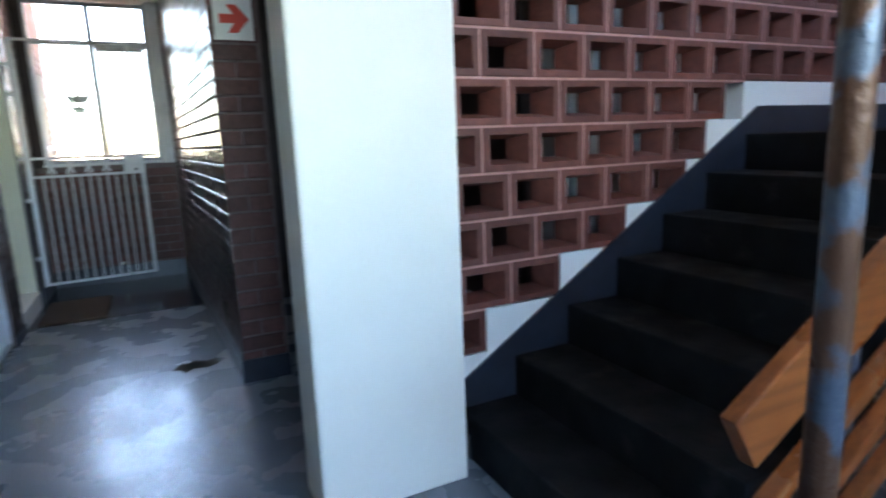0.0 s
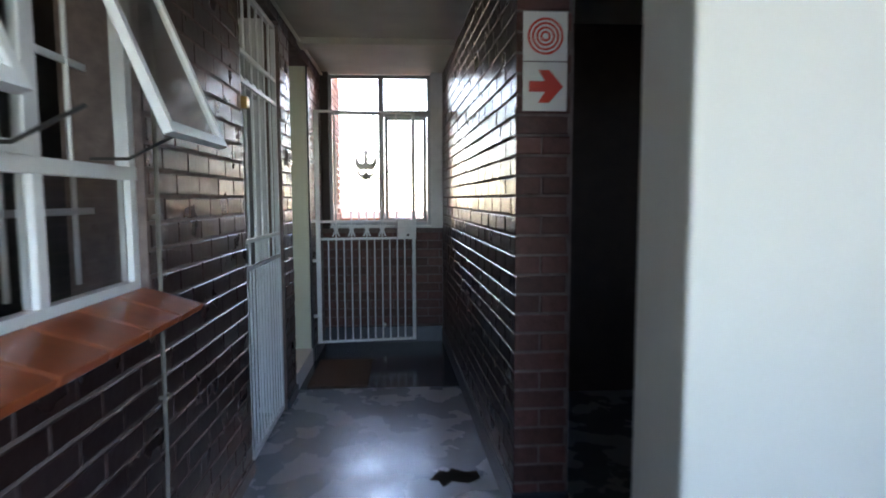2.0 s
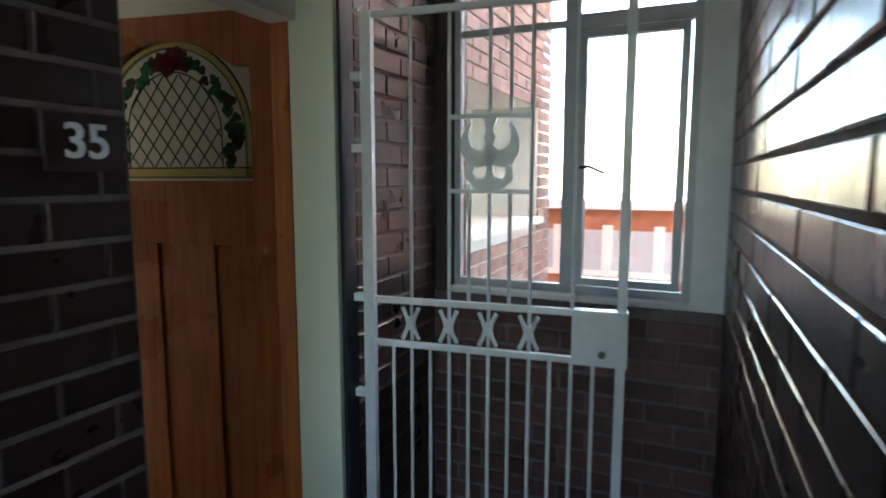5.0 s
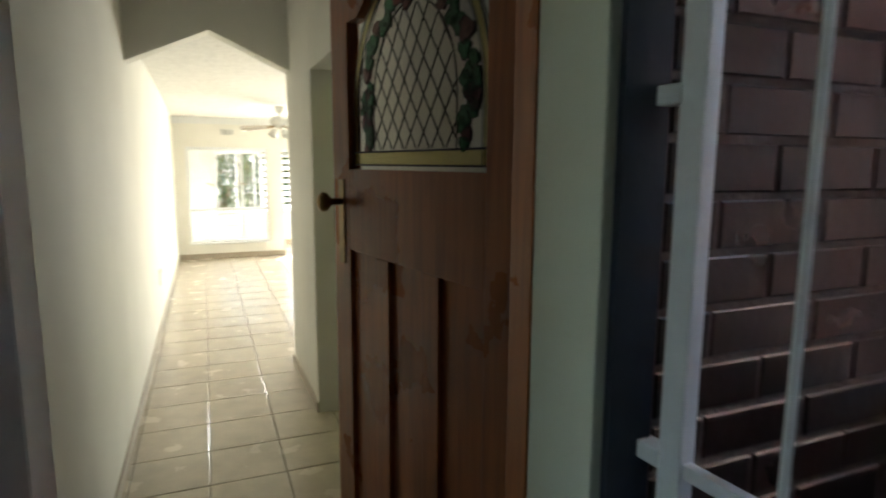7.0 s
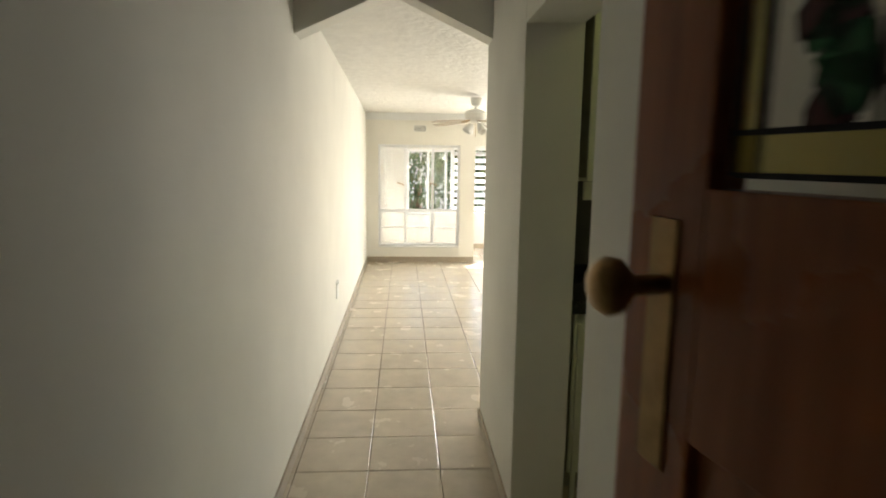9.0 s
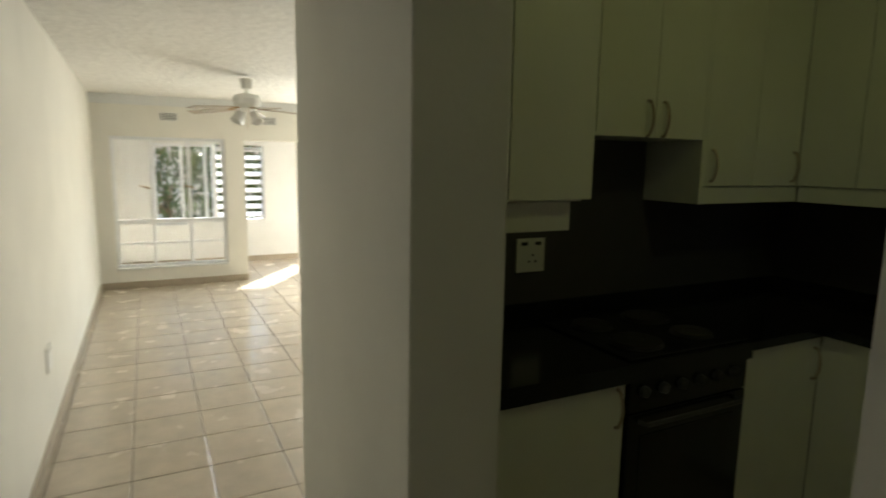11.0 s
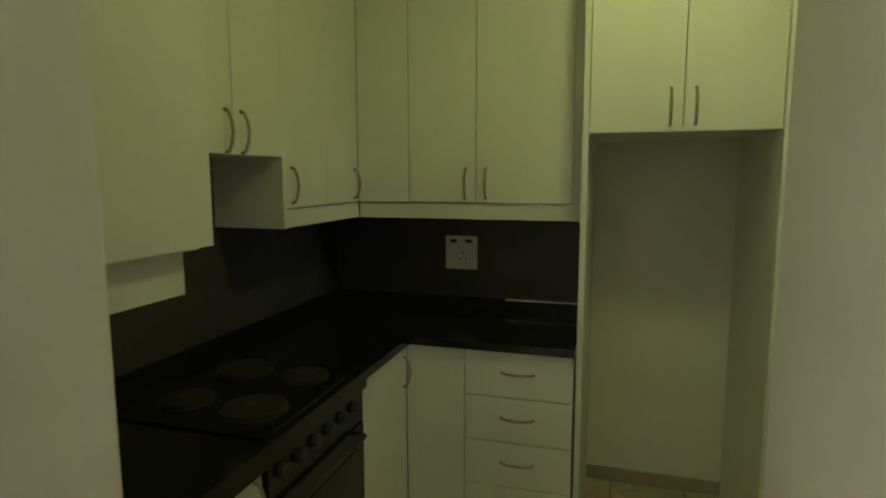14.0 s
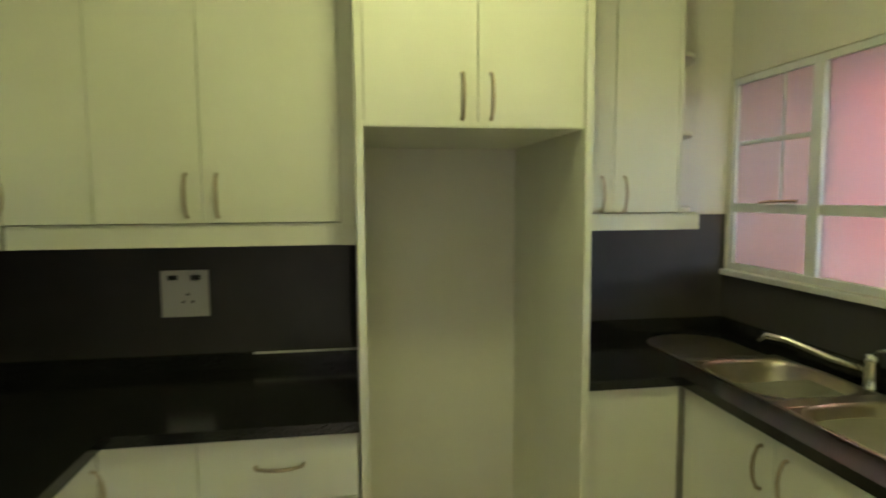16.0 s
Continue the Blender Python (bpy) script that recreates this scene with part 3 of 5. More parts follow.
while y > WY0:
    bm = bmesh.new()
    box(bm, -0.03, 0.165, y - 0.196, y - 0.004, -0.012, 0.012, bevel=0.004, m=pose(0, 0, 1.155, 0, 17, 0))
    part("sill_tile", bm, M_SILL, sill)
    y -= 0.2
part("sill_bed", B(-0.03, 0.10, WY0, WY1, 1.10, 1.125), M_MORTAR, sill)

# fire hose signs on the wall's end
s1 = thing("fire_hose_sign", "white sign board with a red fire hose reel pictogram", "sign")
part("board", B(1.322, 1.512, -2.722, -2.717, 2.034, 2.238, bevel=0.001), M_SIGN, s1)
for r in (0.018, 0.036, 0.054, 0.072):
    bm = bmesh.new()
    pts = [(1.417 + r * math.cos(a), -2.7235, 2.136 + r * math.sin(a)) for a in [k / 28 * math.tau for k in range(29)]]
    for a, b in zip(pts, pts[1:]):
        d = Vector(b) - Vector(a)
        nrm = Vector((-d.z, 0, d.x)).normalized() * 0.005
        vs = [bm.verts.new(Vector(p) + q) for p, q in ((a, nrm), (b, nrm), (b, -nrm), (a, -nrm))]
        bm.faces.new(vs)
    bmesh.ops.remove_doubles(bm, verts=bm.verts[:], dist=1e-4)
    part("red_ring", bm, M_RED, s1)
s2 = thing("arrow_sign", "white sign board with a red arrow", "sign")
part("board", B(1.322, 1.512, -2.722, -2.717, 1.826, 2.030, bevel=0.001), M_SIGN, s2)
bm = bmesh.new()
prism(bm, [(-0.068, -0.022), (0.0, -0.022), (-0.03, -0.068), (0.018, -0.068), (0.078, 0.0), (0.018, 0.068), (-0.03, 0.068), (0.0, 0.022), (-0.068, 0.022)], 0.0015, pose(1.417, -2.7238, 1.928))
part("red_arrow", bm, M_RED, s2)

# black skirting of the corridor
bm = bmesh.new()
box(bm, 0, 3.39, -0.012, 0.0, 0, 0.13, m=EAST)
box(bm, 1.285, 1.545, -2.735, -2.717, 0, 0.13)
solid("skirting_corridor_east", bm, M_SKIRTB, "black painted cement skirting", "skirting")
solid("skirting_corridor_west", BS([(-0.004, 0.012, -9, NY0, 0, 0.07), (-0.004, 0.012, NY1, DY0, 0, 0.07), (-0.004, 0.012, 0.0, YE, 0, 0.13)]), M_SKIRTB, "black painted cement skirting", "skirting")
solid("skirting_corridor_end", BS([(0.012, XR - 0.012, YE - 0.016, YE + 0.0, 0, 0.16)]), M_SKIRTB, "black painted cement skirting", "skirting")
dm = thing("doormat", "worn brown coir doormat on black floor", "doormat")
part("mat", B(0.05, 0.52, -0.76, -0.02, 0.0, 0.016, bevel=0.006), M_MAT, dm)
bm = bmesh.new()
rnd = random.Random(4)
pts = [(0.02, 0.0), (0.06, 0.05), (0.10, 0.035), (0.13, 0.06), (0.20, 0.03), (0.26, 0.04), (0.27, -0.02), (0.20, -0.05), (0.12, -0.035), (0.07, -0.07), (0.05, -0.03), (0.0, -0.02)]
vs = [bm.verts.new((0.93 + x, -2.28 + y * 1.6, 0.0015)) for x, y in pts]
bm.faces.new(vs)
solid("floor_patch", bm, M_PUDDLE, "bare dark patch worn in the floor polish", "floor stain")
bm = bmesh.new()
tube(bm, [(0.016, -3.26, 2.62), (0.018, -3.26, 1.75), (0.016, -3.27, 0.55), (0.018, -3.29, 0.42), (0.018, -3.36, 0.36)], 0.008, 6)
wc = thing("wall_cable", "thin grey-brown cable clipped down the brick wall", "cable")
part("cable", bm, M_SOFFIT_DULL, wc)
for z in (0.8, 1.4, 2.0):
    part("clip", B(0.0, 0.028, -3.275, -3.25, z - 0.008, z + 0.008, bevel=0.003), M_SOFFIT_DULL, wc)
cv = thing("conduit", "thin painted conduit along the top of the wall", "conduit")
bm = bmesh.new()
tube(bm, [(0.02, -4.0, ZC - 0.03), (0.02, YE, ZC - 0.03)], 0.012, 8)
part("pipe", bm, M_SOFFIT, cv)
# beam across the corridor ceiling
solid("beam_corridor", B(0.0, XR + 0.02, -0.55, -0.35, ZC - 0.05, ZC - 0.001, bevel=0.004), M_SOFFIT, "shallow painted ceiling beam", "beam")

# Small white stub on the low brick wall under the end window.
wp = thing("white_stub", "small white stub on the low brick wall", "pipe")
bm = bmesh.new()
lathe(bm, [(0.016, -0.03), (0.016, 0.03), (0.012, 0.031), (0.011, 0.0)], 14, pose(0.608, YE - 0.02, 0.183, 90))
part("pipe", bm, M_PLATE, wp, smooth=True)

# house number
num = thing("house_number", "white metal number 35 on a dark plate", "house number")
part("plate", B(0.006, 0.010, -1.06, -0.90, 1.69, 1.80, bevel=0.001), M_BRICK, num)
cu = bpy.data.curves.new("number", "FONT")
cu.body, cu.size, cu.extrude, cu.bevel_depth, cu.align_x, cu.align_y = "35", 0.095, 0.003, 0.001, "CENTER", "CENTER"
tmp = bpy.data.objects.new("number", cu)
dg = bpy.context.evaluated_depsgraph_get()
scene.collection.objects.link(tmp)
dg.update()
me = bpy.data.meshes.new_from_object(tmp.evaluated_get(dg))
bpy.data.objects.remove(tmp)
me.transform(pose(0.014, -0.98, 1.745, 90, 0, 90))
me.materials.clear()
me.materials.append(M_WIRON)
dn = new("digits", me)
dn.parent = num

# ---- stairs ----
st = thing("staircase", "black painted concrete stairs rising along the block screen", "stairs")
NR, RI, TR, SX = 7, 0.18, 0.285, 1.99
for i in range(NR):
    x0 = SX + i * TR
    part("step", B(x0, x0 + TR + (1.6 if i == NR - 1 else 0.02), -5.05, -3.935, -0.02 if i == 0 else RI * i - 0.03, RI * (i + 1), bevel=0.012), M_STAIR, st)
bm = bmesh.new()
prism(bm, [(SX - 0.02, 0), (SX - 0.02, 0.27), (SX + NR * TR - 0.2, 1.40), (5.6, 1.40), (5.6, 1.2), (SX + NR * TR, 1.2), (SX + 0.3, 0)], 0.012, pose(0, -3.947, 0))
solid("skirting_stair", bm, M_SKIRTB, "black painted stepped stair skirting", "skirting")
bm = bmesh.new()
poly = [(1.979, 0), (1.979, 0.40)]
xs = [2.141, 2.525, 2.909, 3.293, 3.421, 3.677]
zs = [0.40 + 0.187 * k for k in range(6)]
z = 0.40
for a, b in zip(xs, zs[1:] + [1.522]):
    poly += [(a, z), (a, b)]
    z = b
poly += [(5.6, 1.522), (5.6, 0)]
prism(bm, poly, 0.13, pose(0, -3.935, 0))
solid("wall_stair_base", bm, M_WHITE, "white plastered stepped base under the block screen", "wall")
solid("skirting_pillar", BS([(1.985, 2.0, -4.04, -3.935, 0, 0.10)]), M_SKIRTB, "black painted skirting", "skirting")

# post and handrail
ps = thing("stair_post", "round steel post with chipped blue-grey paint over rust", "post")
bm = bmesh.new()
tube(bm, [(1.948, -5.408, 0), (1.948, -5.408, 1.5), (1.948, -5.408, 3.2)], 0.030, 16)
part("pole", bm, M_RUST, ps, smooth=True)
bm = bmesh.new()
lathe(bm, [(0.06, 0), (0.06, 0.012), (0.034, 0.016)], 16, pose(1.948, -5.408, 0))
part("base_flange", bm, M_RUST, ps)
br = thing("stair_balustrade", "orange varnished timber boards of the stair balustrade", "balustrade")
d = Vector((0.285, 0, 0.18)).normalized()
for off, h in ((0.52, 0.15), (0.33, 0.045), (0.17, 0.045), (0.01, 0.045)):
    bm = bmesh.new()
    ang = 30
    box(bm, 0, 2.7, -0.022, 0.022, 0, h, bevel=0.008, m=pose(2.05, -5.2, off + 0.04, 0, -ang, 0))
    part("board", bm, M_RAILW, br)
for x in (2.5, 3.4):
    part("baluster", B(x - 0.015, x + 0.015, -5.17, -5.145, 0, 0.62 + (x - 1.97) * 0.577, bevel=0.003), M_RUST, br)
solid("wall_landing_south", BS([(2.6, 5.6, -6.5, -6.3, -3, ZC)]), M_SOFFIT, "beige plastered stairwell wall", "wall")

# ---- buildings outside ----
def far_building(name, label, x0, x1, y0, y1, ztop, material, cols, rows, face):
    b = thing(name, label, "building")
    part("wall", B(x0, x1, y0, y1, -6.2, ztop), material, b)
    part("roof", B(x0 - 0.3, x1 + 0.3, y0 - 0.3, y1 + 0.3, ztop, ztop + 0.25), M_EXTWHITE, b)
    for r in range(rows):
        zz = ztop - 1.9 - r * 2.9
        for c in range(cols):
            u = (c + 0.5) / cols
            if face == "y":
                xx = x0 + (x1 - x0) * u
                w = part("window", B(xx - 0.6, xx + 0.6, y0 - 0.04, y0 + 0.02, zz, zz + 1.25), M_GFRAME, b)
                part("window_surround", BS([(xx - 0.75, xx + 0.75, y0 - 0.08, y0, zz - 0.18, zz), (xx - 0.75, xx - 0.6, y0 - 0.08, y0, zz, zz + 1.4), (xx + 0.6, xx + 0.75, y0 - 0.08, y0, zz, zz + 1.4)]), M_EXTWHITE, w)
            else:
                yy = y0 + (y1 - y0) * u
                xf = x0 if face == "-x" else x1
                w = part("window", B(xf - 0.03, xf + 0.03, yy - 0.5, yy + 0.5, zz, zz + 1.25), M_GFRAME, b)
                part("window_surround", BS([(xf - 0.06, xf + 0.06, yy - 0.65, yy + 0.65, zz - 0.15, zz)]), M_EXTWHITE, w)
    return b


far_building("brick_apartment_building", "orange brick apartment building with white window surrounds", -4.5, 3.0, 16.5, 22, 0.75, M_EXTBRICK, 5, 2, "y")
far_building("pink_apartment_building", "pink plastered apartment building close to the kitchen window", 2.6, 12, 1.05, 13, 9.0, M_EXTPINK, 4, 4, "-x")

# ---- front door ----
def front_door():
    hx, hy = -0.205, -0.062
    ang = math.degrees(math.atan2(-0.141, -0.803))
    d = thing("front_door", "open varnished red-brown timber door with an arched stained glass light", "door", at=pose(hx, hy, ZF + 0.008, 0, 0, ang))
    W, H, T = 0.945, 2.11, 0.042
    gz0, gz1 = 1.52, 1.975
    # x runs from the hinge to the lock edge; the outer face is towards +y
    def arch(x):
        u = (x - 0.16) / (W - 0.277)
        return gz1 - 0.05 + 0.10 * math.sin(max(0, min(1, (u - 0.12) / 0.76)) * math.pi) ** 0.8
    part("hinge_stile", B(0, 0.16, -T / 2, T / 2, 0, H, bevel=0.003), M_DOOR, d)
    part("lock_stile", B(W - 0.117, W, -T / 2, T / 2, 0, H, bevel=0.003), M_DOOR, d)
    part("lock_rail", B(0.16, W - 0.117, -T / 2, T / 2, 1.285, gz0, bevel=0.003), M_DOOR, d)
    part("bottom_rail", B(0.16, W - 0.117, -T / 2, T / 2, 0, 0.22, bevel=0.003), M_DOOR, d)
    n = 20
    top = [(0.16 + (W - 0.277) * k / n, arch(0.16 + (W - 0.277) * k / n)) for k in range(n + 1)]
    bm = bmesh.new()
    prism(bm, top + [(W - 0.117, H), (0.16, H)], T, pose(0, -T / 2, 0))
    part("top_rail", bm, M_DOOR, d)
    pw = (W - 0.277 - 2 * 0.075) / 3
    for k in range(3):
        x0 = 0.16 + k * (pw + 0.075)
        part("panel", B(x0, x0 + pw, -0.007, 0.007, 0.22, 1.285), M_DOOR, d)
        if k:
            part("muntin", B(x0 - 0.075, x0, -T / 2, T / 2, 0.22, 1.285, bevel=0.003), M_DOOR, d)
    # stained glass
    bm = bmesh.new()
    prism(bm, [(0.16, gz0)] + top + [(W - 0.117, gz0)], 0.004, pose(0, -0.002, 0))
    gl = part("glass_pane", bm, M_GLASSD, d, "clear leaded glass pane")
    cx, rx = (0.16 + W - 0.117) / 2, (W - 0.277) / 2 - 0.01
    zc = gz0 + 0.16
    def ring(r0, r1, y0, y1, mt, nm):
        bm = bmesh.new()
        out = [(cx + rx * r1 * math.cos(a), zc + 0.345 * r1 * math.sin(a)) for a in [math.pi * k / 24 for k in range(25)]]
        inn = [(cx + rx * r0 * math.cos(a), zc + 0.345 * r0 * math.sin(a)) for a in [math.pi * k / 24 for k in range(25)]]
        o = [(cx + rx * r1, gz0 + 0.012)] + out + [(cx - rx * r1, gz0 + 0.012)]
        i = [(cx + rx * r0, gz0 + 0.012)] + inn + [(cx - rx * r0, gz0 + 0.012)]
        for a in range(len(o) - 1):
            f = [bm.verts.new((p[0], y0, p[1])) for p in (o[a], o[a + 1], i[a + 1], i[a])]
            bm.faces.new(f)
            f = [bm.verts.new((p[0], y1, p[1])) for p in (o[a], o[a + 1], i[a + 1], i[a])]
            bm.faces.new(f)
        bmesh.ops.remove_doubles(bm, verts=bm.verts[:], dist=1e-5)
        return part(nm, bm, mt, gl)
    ring(0.93, 1.0, -0.0045, 0.0045, M_YELLOW, "yellow_border")
    ring(0.92, 0.93, -0.006, 0.006, M_LEAD, "came")
    ring(1.0, 1.015, -0.006, 0.006, M_LEAD, "came")
    part("yellow_border", B(cx - rx, cx + rx, -0.0045, 0.0045, gz0 + 0.015, gz0 + 0.045), M_YELLOW, gl)
    part("came", BS([(cx - rx, cx + rx, -0.006, 0.006, gz0 + 0.010, gz0 + 0.015), (cx - rx, cx + rx, -0.006, 0.006, gz0 + 0.045, gz0 + 0.05)]), M_LEAD, gl)
    bm = bmesh.new()
    ix, iz = rx * 0.62, 0.345
    for s in (-1, 1):
        for k in range(-6, 7):
            a = Vector((k * 0.062, 0, 0))
            p = []
            for t in range(61):
                q = Vector((cx + a.x + s * (t / 60 - 0.5) * 0.45, 0, gz0 + 0.05 + (t / 60) * 0.62 - 0.1))
                u, w = (q.x - cx) / ix, (q.z - gz0 - 0.05) / iz
                if -1 < u < 1 and 0 < w and w < 0.35 + 0.65 * math.sqrt(max(0, 1 - u * u)):
                    p.append(q)
            if len(p) > 2:
                tube(bm, [p[0], p[-1]], 0.003, 5)
    for k in range(24):
        a, b = math.pi * k / 24, math.pi * (k + 1) / 24
        tube(bm, [(cx + ix * math.cos(a), 0, gz0 + 0.05 + iz * (0.35 + 0.65 * math.sin(a))), (cx + ix * math.cos(b), 0, gz0 + 0.05 + iz * (0.35 + 0.65 * math.sin(b)))], 0.003, 5)
    for s in (-1, 1):
        tube(bm, [(cx + s * ix, 0, gz0 + 0.05), (cx + s * ix, 0, gz0 + 0.05 + iz * 0.35)], 0.003, 5)
    part("lead_lattice", bm, M_LEAD, gl)
    rr = random.Random(7)
    for k in range(46):
        u = k / 45
        a = math.pi * u * 1.0
        rad = 0.76 + rr.uniform(-0.07, 0.08)
        if u < 0.2 or u > 0.8:
            side = 1 if u < 0.5 else -1
            zz = gz0 + 0.06 + (u if u < 0.5 else 1 - u) / 0.2 * 0.16
            c = Vector((cx + side * rx * rad, 0, zz))
        else:
            aa = (u - 0.2) / 0.6 * math.pi
            c = Vector((cx + rx * rad * math.cos(aa), 0, zc + 0.345 * rad * math.sin(aa)))
        red = abs(u - 0.5) < 0.05
        mt = M_SRED if red else (M_SBROWN if k % 4 == 0 else M_SGREEN)
        size = 0.046 if red else rr.uniform(0.018, 0.034)
        bm = bmesh.new()
        th = rr.uniform(0, 6.28)
        pl = []
        for j in range(9):
            b = j / 9 * math.tau
            r = size * (0.55 + 0.45 * abs(math.cos(b * 1.5 + th)))
            pl.append((c.x + r * math.cos(b), c.z + r * math.sin(b)))
        prism(bm, pl, 0.012, pose(0, -0.006, 0))
        part("rose_petal" if red else ("flower_piece" if k % 4 == 0 else "leaf_piece"), bm, mt, gl)
    # lock furniture on both faces
    pl = part("lock_plate", BS([(W - 0.085, W - 0.045, T / 2, T / 2 + 0.004, 1.24, 1.49), (W - 0.085, W - 0.045, -T / 2 - 0.004, -T / 2, 1.24, 1.49)], 0.001), M_BRASS, d, "aged brass lock plate")
    for s in (-1, 1):
        bm = bmesh.new()
        lathe(bm, [(0.010, 0), (0.010, 0.028), (0.014, 0.034), (0.027, 0.046), (0.029, 0.058), (0.022, 0.068), (0.008, 0.072)], 18, pose(W - 0.065, s * (T / 2 + 0.004), 1.425, -90 * s))
        part("door_knob", bm, M_BRASS, pl, "aged brass door knob", smooth=True)
    bm = bmesh.new()
    box(bm, -0.012, 0.012, -0.012, 0.03, 1.60, 1.70, bevel=0.004)
    part("hinge", bm, M_BRASS, d)
    return d


front_door()
fr = thing("door_frame", "white painted timber front door frame", "door frame", kind="structure")
# Red-brown strip on the jamb beside the door's hinge edge.
part("rebate", B(-0.27, -0.195, DY1 - 0.002, DY1 + 0.098, 0.0, 2.58, bevel=0.003), M_DOOR, fr, "red-brown strip along the inner edge of the jamb")
part("jamb", B(-0.195, -0.014, DY1, DY1 + 0.098, 0.0, 2.58, bevel=0.004), M_GREENW, fr)
# Black strip paints the shaded gap between jamb and gate.
part("gap_shade_strip", B(-0.014, 0.0, DY1 + 0.02, DY1 + 0.098, 0.0, 2.58), M_SKIRTB, fr, "black strip standing in for the dark gap beside the gate")
part("jamb", B(-0.27, -0.16, DY0 - 0.0, DY0 + 0.05, 0.0, 2.28, bevel=0.004), M_CREAM, fr)
part("head", B(-0.27, -0.16, DY0 + 0.05, DY1, 2.20, 2.28, bevel=0.004), M_WHITE, fr)
part("fanlight", B(-0.22, -0.214, DY0 + 0.05, DY1, 2.28, 2.60), M_GLASSD, fr)
solid("step_front_door", B(-0.25, 0.002, DY0, DY1, 0, ZF + 0.002, bevel=0.006), M_WHITE, "white painted doorstep", "step")

# ---- hall ----
ic = thing("intercom_handset", "grey-white wall intercom handset with a coiled cord", "intercom")
part("base_plate", B(-0.78, -0.69, YS, YS + 0.025, 1.52, 1.76, bevel=0.006), M_PLATE, ic)
bm = bmesh.new()
box(bm, -0.80, -0.725, YS + 0.025, YS + 0.065, 1.545, 1.80, bevel=0.016)
part("handset", bm, M_PLATE, ic, smooth=True)
bm = bmesh.new()
pts = []
for k in range(260):
    u = k / 259
    a = u * 26 * math.tau
    cxm = -0.77 - 0.035 * math.sin(u * math.pi) - 0.01 * u
    pts.append((cxm + 0.011 * math.cos(a), YS + 0.03 + 0.011 * math.sin(a), 1.52 - 0.16 * math.sin(min(1, u * 1.25) * math.pi / 2) * 1.0))
tube(bm, pts, 0.0028, 5)
part("coiled_cord", bm, M_DARKP, ic, "grey coiled cord")
bm = bmesh.new()
tube(bm, [(-0.72, YS + 0.012, 1.50), (-0.725, YS + 0.025, 1.46), (-0.75, YS + 0.03, 1.44), (-0.775, YS + 0.03, 1.42)], 0.004, 6)
part("cord_tail", bm, M_DARKP, ic)


def wall_socket(name, label, w, h, at, wide=True):
    """A plate in x, z facing -y at its origin's centre."""
    s = thing(name, label, "wall socket", at=at)
    part("plate", B(-w / 2, w / 2, -0.010, 0, -h / 2, h / 2, bevel=0.003), M_PLATE, s)
    for k in (-1, 1):
        part("switch", B(k * w * 0.24 - w * 0.10, k * w * 0.24 + w * 0.10, -0.016, -0.010, h * 0.30, h * 0.40, bevel=0.001), M_DARKP if wide else M_PLATE, s)
    if wide:
        bm = bmesh.new()
        for a in (90, 210, 330):
            c = Vector((w * 0.06 + 0.018 * math.cos(radians(a)), 0, -h * 0.12 + 0.018 * math.sin(radians(a))))
            lathe(bm, [(0.005, 0), (0.005, 0.002)], 10, pose(c.x, -0.0125, c.z, -90))
        part("pin_holes", bm, M_DARKP, s)
    return s


wall_socket("socket_hall", "white double wall socket low on the cream wall", 0.14, 0.14, pose(-5.43, YS, 0.60, 0, 0, 180), False)
sk = []
solid("skirting_hall", BS([(-11.2, -0.3, YS, YS + 0.012, ZF, ZF + 0.07)], 0.003), M_SKIRT, "beige tile skirting", "skirting")
solid("skirting_pier", BS([(XA - 0.0, XP + 0.012, YN - 0.012, YN, ZF, ZF + 0.07), (XE, -1.1, YN - 0.012, YN, ZF, ZF + 0.07)], 0.003), M_SKIRT, "beige tile skirting", "skirting")
solid("skirting_living", BS([(XL, XL + 0.012, YS + 0.012, LDY0, ZF, ZF + 0.08), (XL, XL + 0.012, LDY1, YLN, ZF, ZF + 0.08)], 0.003), M_SKIRT, "beige tile skirting", "skirting")
bm = bmesh.new()
for k in range(4):
    a0 = 0.10 - 0.025 * k
    box(bm, XL, XL + 0.025 * (k + 1), YS, YLN, ZLW - a0, ZLW - a0 + 0.027)
solid("cornice_living", bm, M_WHITE, "white plaster cornice", "cornice")


